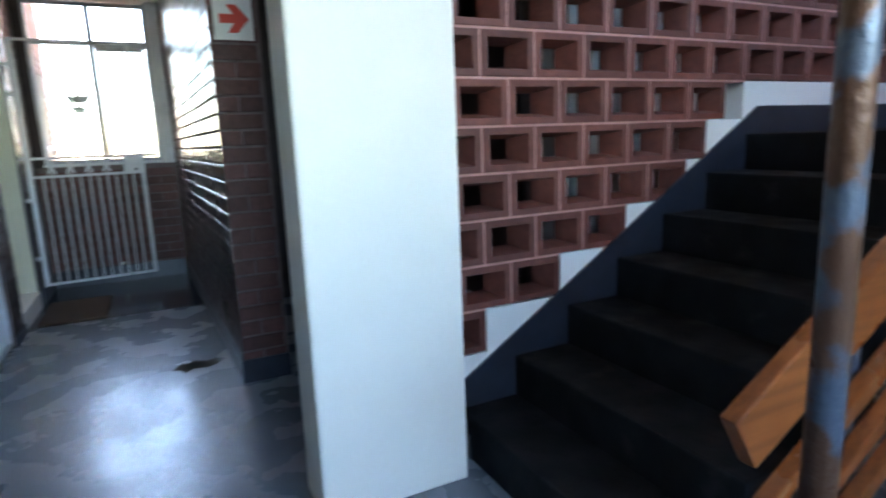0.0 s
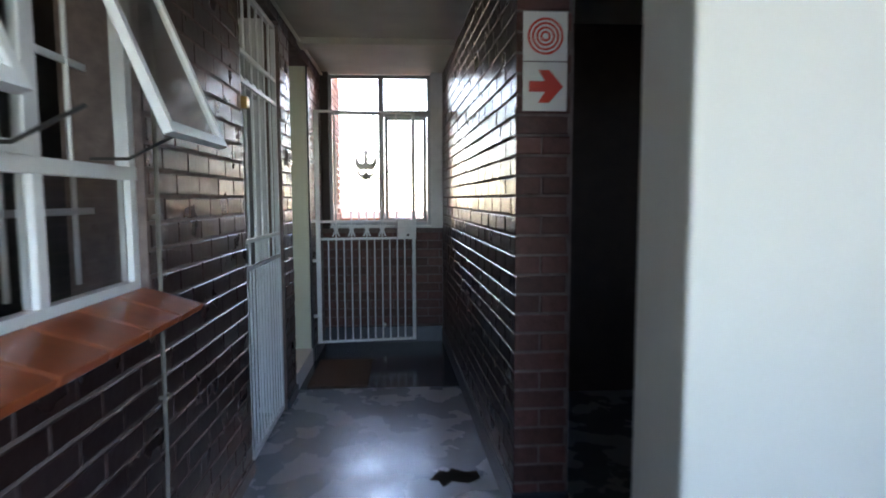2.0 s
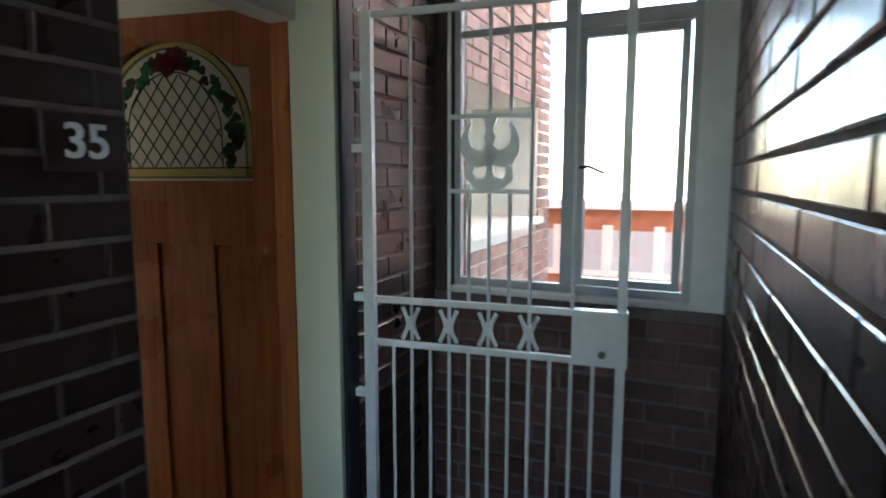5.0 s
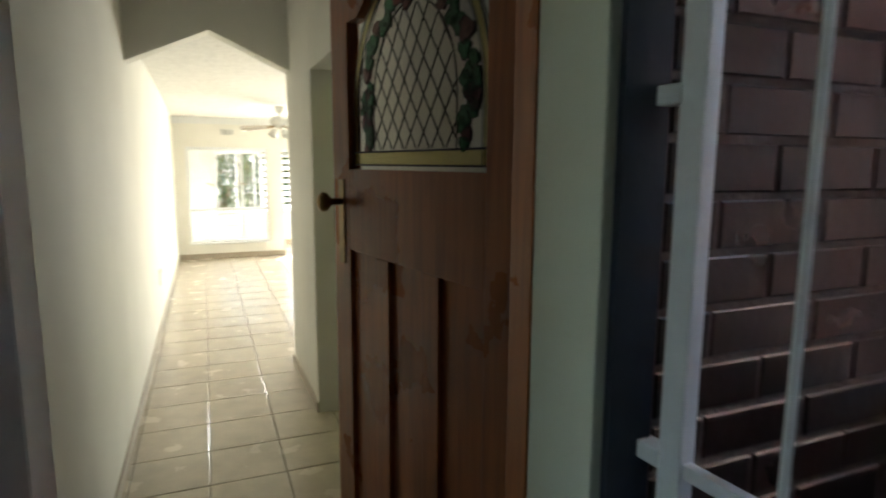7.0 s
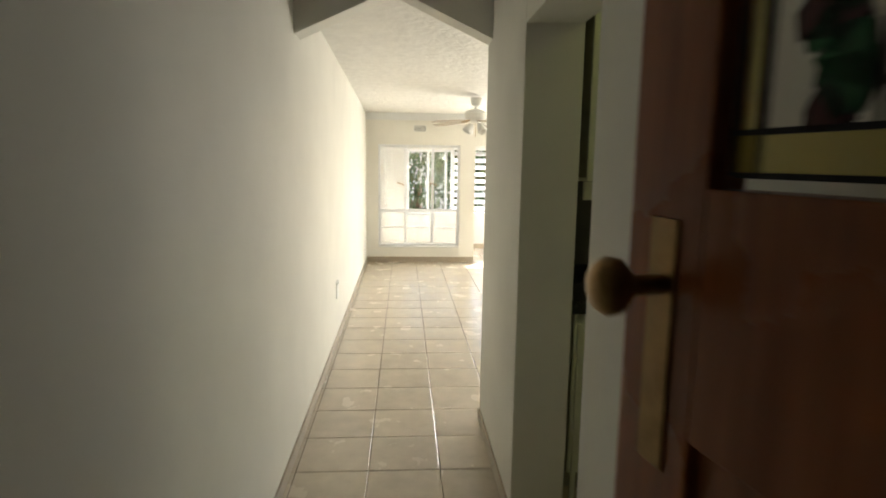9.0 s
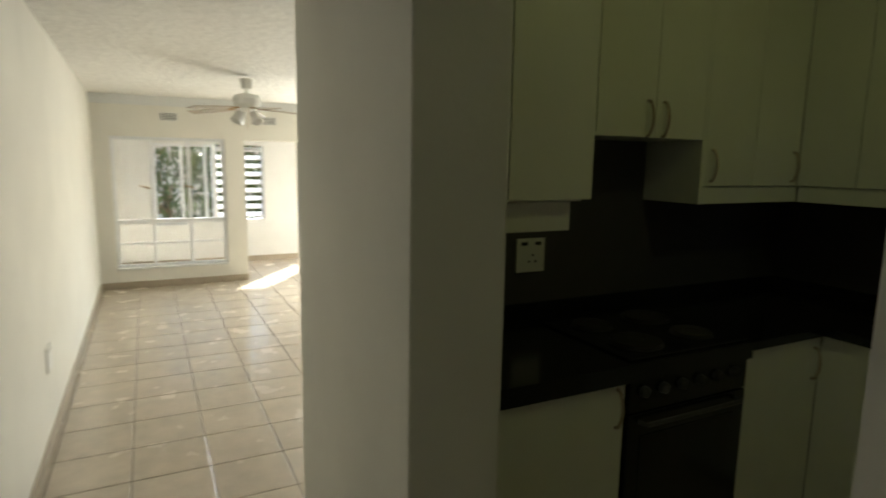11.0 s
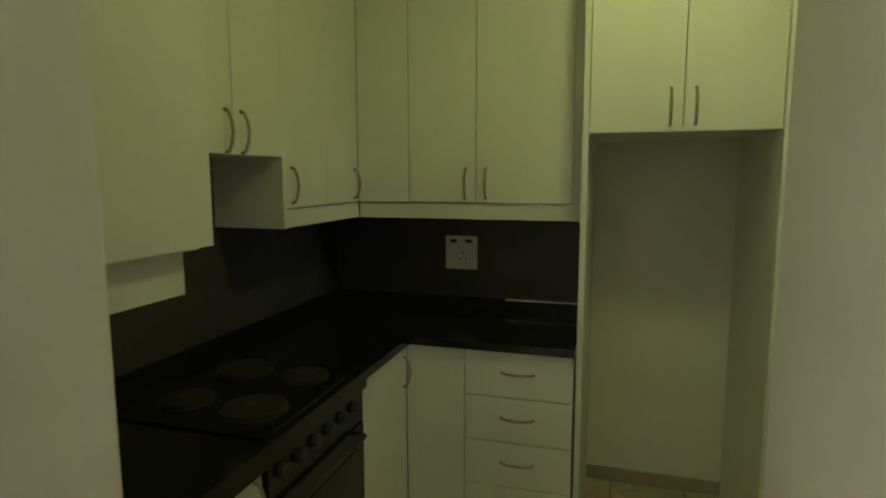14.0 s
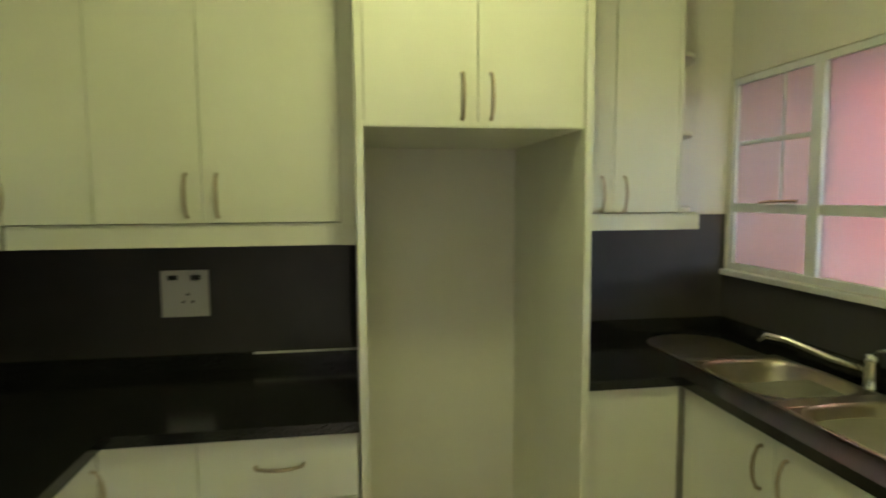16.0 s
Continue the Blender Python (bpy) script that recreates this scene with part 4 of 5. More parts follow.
def living_window():
    w = thing("window_living", "white steel living room window with small lower panes", "window", kind="structure")
    x = XL - 0.06
    y0, y1, z0, z1, zt = LWY0, LWY1, LWZ0, LWZ1, 0.93
    ys = [y0, y0 + (y1 - y0) / 3, y0 + (y1 - y0) * 2 / 3, y1]
    f = [(x - 0.02, x + 0.02, y0, y0 + 0.035, z0, z1), (x - 0.02, x + 0.02, y1 - 0.035, y1, z0, z1), (x - 0.02, x + 0.02, y0 + 0.035, y1 - 0.035, z0, z0 + 0.035), (x - 0.02, x + 0.02, y0 + 0.035, y1 - 0.035, z1 - 0.035, z1),
         (x - 0.025, x + 0.025, y0 + 0.035, y1 - 0.035, zt - 0.025, zt + 0.025), (x - 0.012, x + 0.012, y0 + 0.035, y1 - 0.035, 0.655, 0.68)]
    for y in ys[1:3]:
        f.append((x - 0.022, x + 0.022, y - 0.02, y + 0.02, z0 + 0.035, z1 - 0.035))
    part("window_frame", BS(f, 0.003), M_WFRAME, w)
    part("window_sill", B(XL - 0.04, XL + 0.02, y0, y1, z0 - 0.02, z0 + 0.002, bevel=0.004), M_WHITE, w)
    for k in range(3):
        for a, b in ((z0 + 0.035, 0.655), (0.68, zt - 0.025), (zt + 0.025, z1 - 0.035)):
            p = part("pane", B(x - 0.002, x + 0.002, ys[k] + 0.02, ys[k + 1] - 0.02, a, b), M_GLASS, w)
            p.visible_shadow = False
    for y in (ys[1] - 0.03, ys[2] + 0.05):
        bm = bmesh.new()
        tube(bm, [(x + 0.03, y, 1.32), (x + 0.06, y, 1.33), (x + 0.06, y - 0.10, 1.36)], 0.008, 6)
        part("latch", bm, M_BRASS, w)


living_window()
for yy in (-0.25, 0.90):
    v = thing("air_vent", "small white louvred wall vent", "vent", group="vents over the windows")
    part("frame", BS([(XL, XL + 0.012, yy - 0.10, yy + 0.10, 2.12, 2.13), (XL, XL + 0.012, yy - 0.10, yy + 0.10, 2.21, 2.22), (XL, XL + 0.012, yy - 0.10, yy - 0.09, 2.13, 2.21), (XL, XL + 0.012, yy + 0.09, yy + 0.10, 2.13, 2.21)]), M_PLATE, v)
    part("backing", B(XL, XL + 0.002, yy - 0.09, yy + 0.09, 2.13, 2.21), M_DARKP, v)
    for k in range(4):
        part("slat", B(XL + 0.002, XL + 0.012, yy - 0.09, yy + 0.09, 2.137 + 0.019 * k, 2.147 + 0.019 * k), M_PLATE, v)


def ceiling_fan():
    fx, fy = -7.5, 0.355
    f = thing("ceiling_fan", "white ceiling fan with five blades and a cluster of tulip lamps", "ceiling fan")
    bm = bmesh.new()
    lathe(bm, [(0.016, 2.30), (0.016, ZL - 0.10), (0.05, ZL - 0.09), (0.07, ZL), (0.02, ZL)], 18, pose(fx, fy, 0))
    part("canopy", bm, M_PLATE, f)
    bm = bmesh.new()
    lathe(bm, [(0.05, 2.14), (0.10, 2.16), (0.125, 2.20), (0.13, 2.25), (0.10, 2.285), (0.04, 2.30)], 20, pose(fx, fy, 0))
    part("motor", bm, M_PLATE, f)
    for k in range(5):
        m = Matrix.Translation((fx, fy, 2.17)) @ pose(0, 0, 0, 0, 0, 72 * k + 86)
        bm = bmesh.new()
        box(bm, 0.08, 0.20, -0.02, 0.02, -0.006, 0.006, bevel=0.003, m=m @ pose(0, 0, 0, 8, 4, 0))
        bl = part("blade_arm", bm, M_BRASS, f)
        bm = bmesh.new()
        box(bm, 0.18, 0.60, -0.055, 0.055, -0.004, 0.004, bevel=0.003, m=m @ pose(0, 0, 0, 9, 4, 0))
        part("blade", bm, M_SKIRT, f)
    for k in range(4):
        a = radians(90 * k + 30)
        m = Matrix.Translation((fx + 0.07 * math.cos(a), fy + 0.07 * math.sin(a), 2.13)) @ pose(0, 0, 0, 0, 0, math.degrees(a)) @ pose(0, 0, 0, 0, 145, 0)
        bm = bmesh.new()
        lathe(bm, [(0.018, 0), (0.03, 0.02), (0.038, 0.06), (0.052, 0.11), (0.048, 0.112), (0.02, 0.03)], 14, m)
        part("lamp_shade", bm, M_PLATE, f, "white tulip glass shade", smooth=True)
    bm = bmesh.new()
    tube(bm, [(fx + 0.02, fy, 2.14), (fx + 0.02, fy, 1.98)], 0.002, 4)
    part("pull_chain", bm, M_BRASS, f)


ceiling_fan()

# ---- enclosed balcony ----
BX = -10.9
solid("ceiling_balcony", B(BX - 0.15, XL - 0.2, YS - 0.2, YLN, 2.45, 2.6), M_WHITE, "white balcony ceiling", "ceiling")
SY0, SY1, SZ0, SZ1 = -0.44, 0.35, 0.78, 1.89
LV0, LV1 = 0.39, 1.08
# Unseen gap north of y 1.8 is left open to brighten the balcony.
solid("wall_balcony_west", BS([(BX - 0.15, BX, YS - 0.2, YLN, -0.2, SZ0), (BX - 0.15, BX, YS - 0.2, 1.8, SZ1, 2.45), (BX - 0.15, BX, 1.8, YLN, 2.35, 2.45), (BX - 0.15, BX, YS - 0.2, SY0, SZ0, SZ1), (BX - 0.15, BX, SY1, LV0, SZ0, SZ1), (BX - 0.15, BX, LV1, 1.8, SZ0, SZ1)]), M_WHITE, "white plastered balcony parapet and piers", "wall")
solid("skirting_balcony", B(BX, BX + 0.012, YS, YLN, ZF, ZF + 0.08), M_SKIRT, "beige tile skirting", "skirting")
bw = thing("window_balcony", "white aluminium sliding window of the enclosed balcony", "window", kind="structure")
fr_ = [(BX - 0.1, BX - 0.05, SY0, SY1, SZ0, SZ0 + 0.04), (BX - 0.1, BX - 0.05, SY0, SY1, SZ1 - 0.04, SZ1)] + [(BX - 0.1, BX - 0.05, y - 0.022, y + 0.022, SZ0 + 0.04, SZ1 - 0.04) for y in (SY0 + 0.022, -0.06, SY1 - 0.09)]
part("window_frame", BS(fr_, 0.004), M_WFRAME, bw)
for a, b, g in ((SY0 + 0.044, -0.082, M_GLASS), (-0.038, SY1 - 0.112, M_GLASSD)):
    p = part("pane", B(BX - 0.078, BX - 0.072, a, b, SZ0 + 0.04, SZ1 - 0.04), g, bw)
    p.visible_shadow = False
part("window_sill", B(BX - 0.05, BX + 0.03, -0.44, -0.02, SZ0 - 0.05, SZ0 - 0.01, bevel=0.005), M_GFRAME, bw, "grey track ledge")
lv = thing("louvre_window", "white louvre window with tilted glass slats", "window", kind="structure")
part("window_frame", BS([(BX - 0.1, BX - 0.04, LV0, LV0 + 0.02, SZ0, SZ1), (BX - 0.1, BX - 0.04, LV1 - 0.02, LV1, SZ0, SZ1)]), M_WFRAME, lv)
for k in range(9):
    bm = bmesh.new()
    box(bm, -0.05, 0.05, LV0 + 0.02, LV1 - 0.02, -0.006, 0.006, m=pose(BX - 0.07, 0, SZ0 + 0.07 + k * 0.122, 0, 35, 0))
    part("slat", bm, M_WFRAME, lv)


def tree(x, y, h, r, n, seed):
    rr = random.Random(seed)
    t = thing("tree", "leafy green tree beyond the balcony", "tree", group="trees outside")
    bm = bmesh.new()
    tube(bm, [(x, y, -6.2), (x + 0.1, y, -3), (x - 0.1, y + 0.1, h * 0.4)], [0.28, 0.2, 0.1], 10)
    for k in range(7):
        a = k * 0.9
        z0 = -3 + k * (h + 2) / 8
        tube(bm, [(x, y, z0), (x + r * 0.4 * math.cos(a), y + r * 0.4 * math.sin(a), z0 + 0.9), (x + r * 0.8 * math.cos(a), y + r * 0.8 * math.sin(a), z0 + 1.6)], [0.08, 0.05, 0.02], 6)
    part("trunk", bm, M_BARK, t)
    verts, faces = [], []
    for k in range(n):
        c = Vector((rr.gauss(0, 1), rr.gauss(0, 1), rr.gauss(0, 1))).normalized() * (r * rr.uniform(0.35, 1.0) ** 0.6)
        c = Vector((x + c.x, y + c.y, h * 0.1 + c.z * 1.5 + 0.5))
        for q in range(6):
            p = c + Vector((rr.gauss(0, 0.22), rr.gauss(0, 0.22), rr.gauss(0, 0.18)))
            e = Euler((rr.uniform(0, 6), rr.uniform(0, 6), rr.uniform(0, 6))).to_matrix()
            s = rr.uniform(0.05, 0.11)
            i = len(verts)
            for u, w in ((-1, 0), (0, -0.5), (1, 0), (0, 0.5)):
                verts.append(tuple(p + e @ Vector((u * s, w * s, 0))))
            faces.append((i, i + 1, i + 2, i + 3))
    me = bpy.data.meshes.new("crown")
    me.from_pydata(verts, [], faces)
    me.materials.append(M_LEAF)
    o = new("crown", me)
    o.parent = t


tree(-16.5, -0.2, 2.6, 2.4, 2200, 1)
tree(-18.5, 3.6, 2.2, 2.6, 1800, 2)
far_building("white_house", "white plastered house seen through the trees", -30, -24, -9, 9, 2.5, M_EXTWHITE, 4, 2, "x")

# ---- kitchen ----
BXF, BYF, BYE = -3.04, 1.89, 2.11     # fronts of the base units: west run, north run, east part of the north wall
UXF, UYF, UYE = -3.36, 2.13, 2.36     # fronts of the wall units
ZT0, ZT1 = 1.045, 1.078               # worktop
ZU, ZP, ZTOP = 1.628, 1.555, 2.58     # wall unit foot, pelmet foot, unit top
DT = 0.018


def handle(parent, m, L=0.13):
    """A bow handle along z at the pose m, standing off towards -y."""
    bm = bmesh.new()
    pts = [(0, 0, -L / 2), (0, -0.014, -L / 2 + 0.004), (0, -0.026, -L / 4), (0, -0.030, 0), (0, -0.026, L / 4), (0, -0.014, L / 2 - 0.004), (0, 0, L / 2)]
    tube(bm, [m @ Vector(p) for p in pts], [0.0065, 0.005, 0.0055, 0.006, 0.0055, 0.005, 0.0065], 8)
    return part("handle", bm, M_HANDLE, parent, "aged brass-coloured bow handle", smooth=True)


def leaf(parent, a, z0, z1, front, hx=None, hz=None, flat=False, name="door"):
    """A door in the plane given by front = ('y', v) facing -y or ('x', v) facing +x or ('-x', v); a = (from, to) along the plane."""
    g = 0.0018
    if front[0] == "y":
        bm = B(a[0] + g, a[1] - g, front[1], front[1] + DT, z0 + g, z1 - g, bevel=0.0015)
        m = pose(hx or 0, front[1], hz or 0, 0, 90 if flat else 0, 0)
    elif front[0] == "x":
        bm = B(front[1] - DT, front[1], a[0] + g, a[1] - g, z0 + g, z1 - g, bevel=0.0015)
        m = pose(front[1], hx or 0, hz or 0, 0, 0, 90)
    else:
        bm = B(front[1], front[1] + DT, a[0] + g, a[1] - g, z0 + g, z1 - g, bevel=0.0015)
        m = pose(front[1], hx or 0, hz or 0, 0, 0, -90)
    d = part(name, bm, M_CAB, parent)
    if hz is not None:
        handle(d, m)
    return d


def cabinet(name, label):
    return thing(name, label, "kitchen cabinet")


# north wall units
c = cabinet("wall_cabinet", "white double-door wall cabinet over the black worktop")
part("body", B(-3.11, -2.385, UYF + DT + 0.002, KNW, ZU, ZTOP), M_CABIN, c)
leaf(c, (-3.11, -2.80), ZU, ZTOP, ("y", UYF), -2.845, ZU + 0.085)
leaf(c, (-2.80, -2.385), ZU, ZTOP, ("y", UYF), -2.755, ZU + 0.085)
part("pelmet", B(-3.36, -2.385, UYF + 0.012, UYF + 0.03, ZP, ZU - 0.001, bevel=0.002), M_CAB, c)
c = cabinet("corner_wall_cabinet", "white corner wall cabinet with a folding door")
part("body", BS([(KW, UXF - DT - 0.002, 1.50, KNW, ZU, ZTOP), (UXF - DT - 0.002, -3.11, UYF + DT + 0.002, KNW, ZU, ZTOP)]), M_CABIN, c)
part("side_panel", B(KW, UXF, 1.492, 1.508, ZP, ZTOP, bevel=0.002), M_CAB, c)
leaf(c, (1.508, 1.82), ZU, ZTOP, ("x", UXF), 1.55, ZU + 0.085)
leaf(c, (1.82, UYF), ZU, ZTOP, ("x", UXF), 2.085, ZU + 0.085)
leaf(c, (UXF, -3.11), ZU, ZTOP, ("y", UYF))
part("pelmet", B(UXF - 0.03, UXF - 0.012, 1.508, UYF + 0.03, ZP, ZU - 0.001, bevel=0.002), M_CAB, c)
c = cabinet("hob_wall_cabinet", "white double-door wall cabinet above the hob")
part("body", B(KW, UXF - DT - 0.002, 0.62, 1.492, 1.832, ZTOP), M_CABIN, c)
part("bottom_panel", B(KW, UXF - 0.001, 0.62, 1.492, 1.814, 1.831, bevel=0.002), M_CAB, c)
leaf(c, (0.93, 1.22), 1.815, ZTOP, ("x", UXF), 1.18, 1.885)
leaf(c, (1.22, 1.492), 1.815, ZTOP, ("x", UXF), 1.26, 1.885)
leaf(c, (0.62, 0.93), 1.815, ZTOP, ("x", UXF))
c = cabinet("deep_wall_cabinet", "white deep wall cabinet beside the opening")
part("body", B(KW, -2.93, 0.275, 0.516, ZU, ZTOP), M_CABIN, c)
part("side_panel", B(KW, -2.93, 0.517, 0.533, ZU, ZTOP, bevel=0.002), M_CAB, c)
part("bottom_panel", B(KW, -2.93, 0.275, 0.516, ZU - 0.014, ZU - 0.001), M_CAB, c)
leaf(c, (0.27, 0.535), ZU - 0.01, ZTOP, ("x", -2.91))
part("pelmet", B(-2.96, -2.942, 0.27, 0.49, ZP - 0.02, ZU - 0.016, bevel=0.002), M_CAB, c)
part("filler_panel", B(-2.935, -2.915, 0.266, 0.285, ZF + 0.02, 1.0, bevel=0.002), M_CAB, c)

# base units
c = cabinet("base_cabinet", "white base cabinet beside the oven")
part("body", B(KW, BXF - DT - 0.002, 0.27, 0.80, ZF + 0.10, ZT0 - 0.004), M_CABIN, c)
leaf(c, (0.285, 0.835), ZF + 0.10, ZT0 - 0.004, ("x", BXF), 0.80, 0.93)
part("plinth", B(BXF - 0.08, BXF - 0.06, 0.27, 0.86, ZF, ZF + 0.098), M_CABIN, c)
c = cabinet("corner_base_cabinet", "white corner base cabinet with a folding door")
part("body", BS([(KW, BXF - DT - 0.002, 1.44, KNW, ZF + 0.10, ZT0 - 0.004), (BXF - DT, -2.79, BYF + DT + 0.002, KNW, ZF + 0.10, ZT0 - 0.004)]), M_CABIN, c)
leaf(c, (1.43, BYF), ZF + 0.10, ZT0 - 0.004, ("x", BXF), 1.85, 0.93)
leaf(c, (BXF, -2.785), ZF + 0.10, ZT0 - 0.004, ("y", BYF))
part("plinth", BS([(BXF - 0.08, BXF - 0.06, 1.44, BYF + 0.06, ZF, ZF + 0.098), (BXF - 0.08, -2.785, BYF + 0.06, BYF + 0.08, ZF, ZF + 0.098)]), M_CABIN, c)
c = cabinet("drawer_cabinet", "white base cabinet with a stack of four drawers")
part("body", B(-2.785, -2.345, BYF + DT + 0.002, KNW, ZF + 0.10, ZT0 - 0.004), M_CABIN, c)
zz = ZT0 - 0.004
for h in (0.192, 0.192, 0.192, 0.225):
    leaf(c, (-2.785, -2.345), zz - h, zz, ("y", BYF), -2.565, zz - h * 0.5 + 0.01, True, "drawer")
    zz -= h
part("plinth", B(-2.785, -2.345, BYF + 0.06, BYF + 0.08, ZF, ZF + 0.098), M_CABIN, c)

# refrigerator recess
c = cabinet("fridge_surround", "white refrigerator recess with a double-door cabinet on top")
part("side_panel", B(-2.338, -2.315, 1.925, KN, ZF, ZTOP, bevel=0.0015), M_CAB, c)
part("side_panel", B(-1.66, -1.637, 1.925, KN, ZF, ZTOP, bevel=0.0015), M_CAB, c)
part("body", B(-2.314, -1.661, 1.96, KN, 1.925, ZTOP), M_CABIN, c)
part("bottom_panel", B(-2.314, -1.661, 1.942, KN, 1.905, 1.9235, bevel=0.0015), M_CAB, c)
leaf(c, (-2.314, -1.985), 1.907, ZTOP, ("y", 1.94), -2.03, 1.995)
leaf(c, (-1.985, -1.661), 1.907, ZTOP, ("y", 1.94), -1.945, 1.995)
solid("wall_fridge_recess", B(-2.315, -1.66, KN - 0.008, KN - 0.002, ZF, 1.906), M_CREAM, "cream painted wall of the recess", "wall")
solid("skirting_recess", B(-2.315, -1.66, KN - 0.022, KN - 0.009, ZF, ZF + 0.07), M_SKIRT, "beige tile skirting", "skirting")
part("infill_strip", B(-2.385, -2.339, UYF, UYF + 0.018, ZP, ZTOP), M_CAB, c)

# east part
c = cabinet("tall_wall_cabinet", "white double-door wall cabinet beside the window")
part("body", B(-1.636, -1.105, UYE + DT + 0.002, KN, ZU + 0.01, ZTOP), M_CABIN, c)
leaf(c, (-1.636, -1.365), ZU + 0.012, ZTOP, ("y", UYE), -1.415, ZU + 0.085)
leaf(c, (-1.365, -1.105), ZU + 0.012, ZTOP, ("y", UYE), -1.325, ZU + 0.085)
part("side_panel", B(-1.105, -1.089, UYE, KN, ZU + 0.012, ZTOP, bevel=0.0015), M_CAB, c)
part("pelmet", B(-1.636, -1.0, UYE + 0.012, UYE + 0.03, ZP + 0.018, ZU + 0.01, bevel=0.002), M_CAB, c)
c = thing("corner_shelf", "white open corner shelf unit with rounded shelves", "shelf")
for z in (ZU + 0.015, 1.94, 2.24, 2.55):
    bm = bmesh.new()
    pl = [(-1.089, KN)] + [(-1.089 + 0.15 * math.sin(a), KN - 0.30 * math.cos(a) - 0.02) for a in [k / 8 * math.pi / 2 for k in range(9)]] + [(-0.94, KN)]
    a = [bm.verts.new((x, y, z)) for x, y in pl]
    b = [bm.verts.new((x, y, z + 0.016)) for x, y in pl]
    bm.faces.new(a)
    bm.faces.new(list(reversed(b)))
    for i in range(len(pl)):
        j = (i + 1) % len(pl)
        bm.faces.new((a[j], a[i], b[i], b[j]))
    part("shelf", bm, M_CAB, c)
part("back_panel", B(-1.087, -0.94, KN - 0.012, KN - 0.001, ZU + 0.015, 2.566), M_CAB, c)
c = cabinet("corner_sink_base_cabinet", "white base cabinet beside the sink corner")
part("body", B(-1.636, -1.19, BYE + DT + 0.002, KN, ZF + 0.10, ZT0 - 0.004), M_CABIN, c)
leaf(c, (-1.636, -1.222), ZF + 0.10, ZT0 - 0.004, ("y", BYE), -1.60, 0.93)
c = cabinet("sink_cabinet", "white sink base cabinet with two doors under the window")
part("body", B(-1.185, KE, 0.62, 2.09, ZF + 0.10, ZT0 - 0.004), M_CABIN, c)
leaf(c, (1.66, BYE - 0.004), ZF + 0.10, ZT0 - 0.004, ("-x", -1.205), 1.71, 0.93)
leaf(c, (1.16, 1.66), ZF + 0.10, ZT0 - 0.004, ("-x", -1.205), 1.61, 0.93)
leaf(c, (0.62, 1.16), ZF + 0.10, ZT0 - 0.004, ("-x", -1.205))

# worktops
w = thing("worktop", "polished black granite L-shaped worktop", "worktop")
part("slab", BS([(KW, BXF + 0.022, 0.272, KNW, ZT0, ZT1), (BXF + 0.022, -2.3395, BYF - 0.022, KNW, ZT0, ZT1)]), M_TOP, w)
part("front_edge", B(BXF + 0.004, BXF + 0.022, 0.272, 1.43, ZT0 - 0.028, ZT0), M_TOP, w)
part("upstand", BS([(KW, KW + 0.018, 0.275, KNW, ZT1, ZT1 + 0.055), (KW + 0.018, -2.34, KNW - 0.018, KNW, ZT1, ZT1 + 0.055)]), M_TOP, w)
# White strip paints the bright highlight along the worktop's back edge.
part("highlight_strip", B(-2.72, -2.342, KNW - 0.021, KNW - 0.0175, ZT1 + 0.05, ZT1 + 0.058), M_PLATE, w, "white strip standing in for the highlight along the upstand")
w2 = thing("sink_worktop", "polished black granite worktop round the sink", "worktop")
SKX0, SKX1 = -1.11, -0.72
for piece in ([(-1.636, -1.228, BYE - 0.022, KN, ZT0, ZT1), (-1.228, SKX0, 0.60, KN, ZT0, ZT1), (SKX0, SKX1, 2.27, KN, ZT0, ZT1), (SKX0, SKX1, 0.60, 1.27, ZT0, ZT1), (SKX1, KE, 0.60, KN, ZT0, ZT1)]):
    part("slab", B(*piece), M_TOP, w2)
part("upstand", BS([(-1.636, KE, KN - 0.018, KN, ZT1, ZT1 + 0.07), (KE - 0.018, KE, 0.6, KN - 0.018, ZT1, ZT1 + 0.07)]), M_TOP, w2)


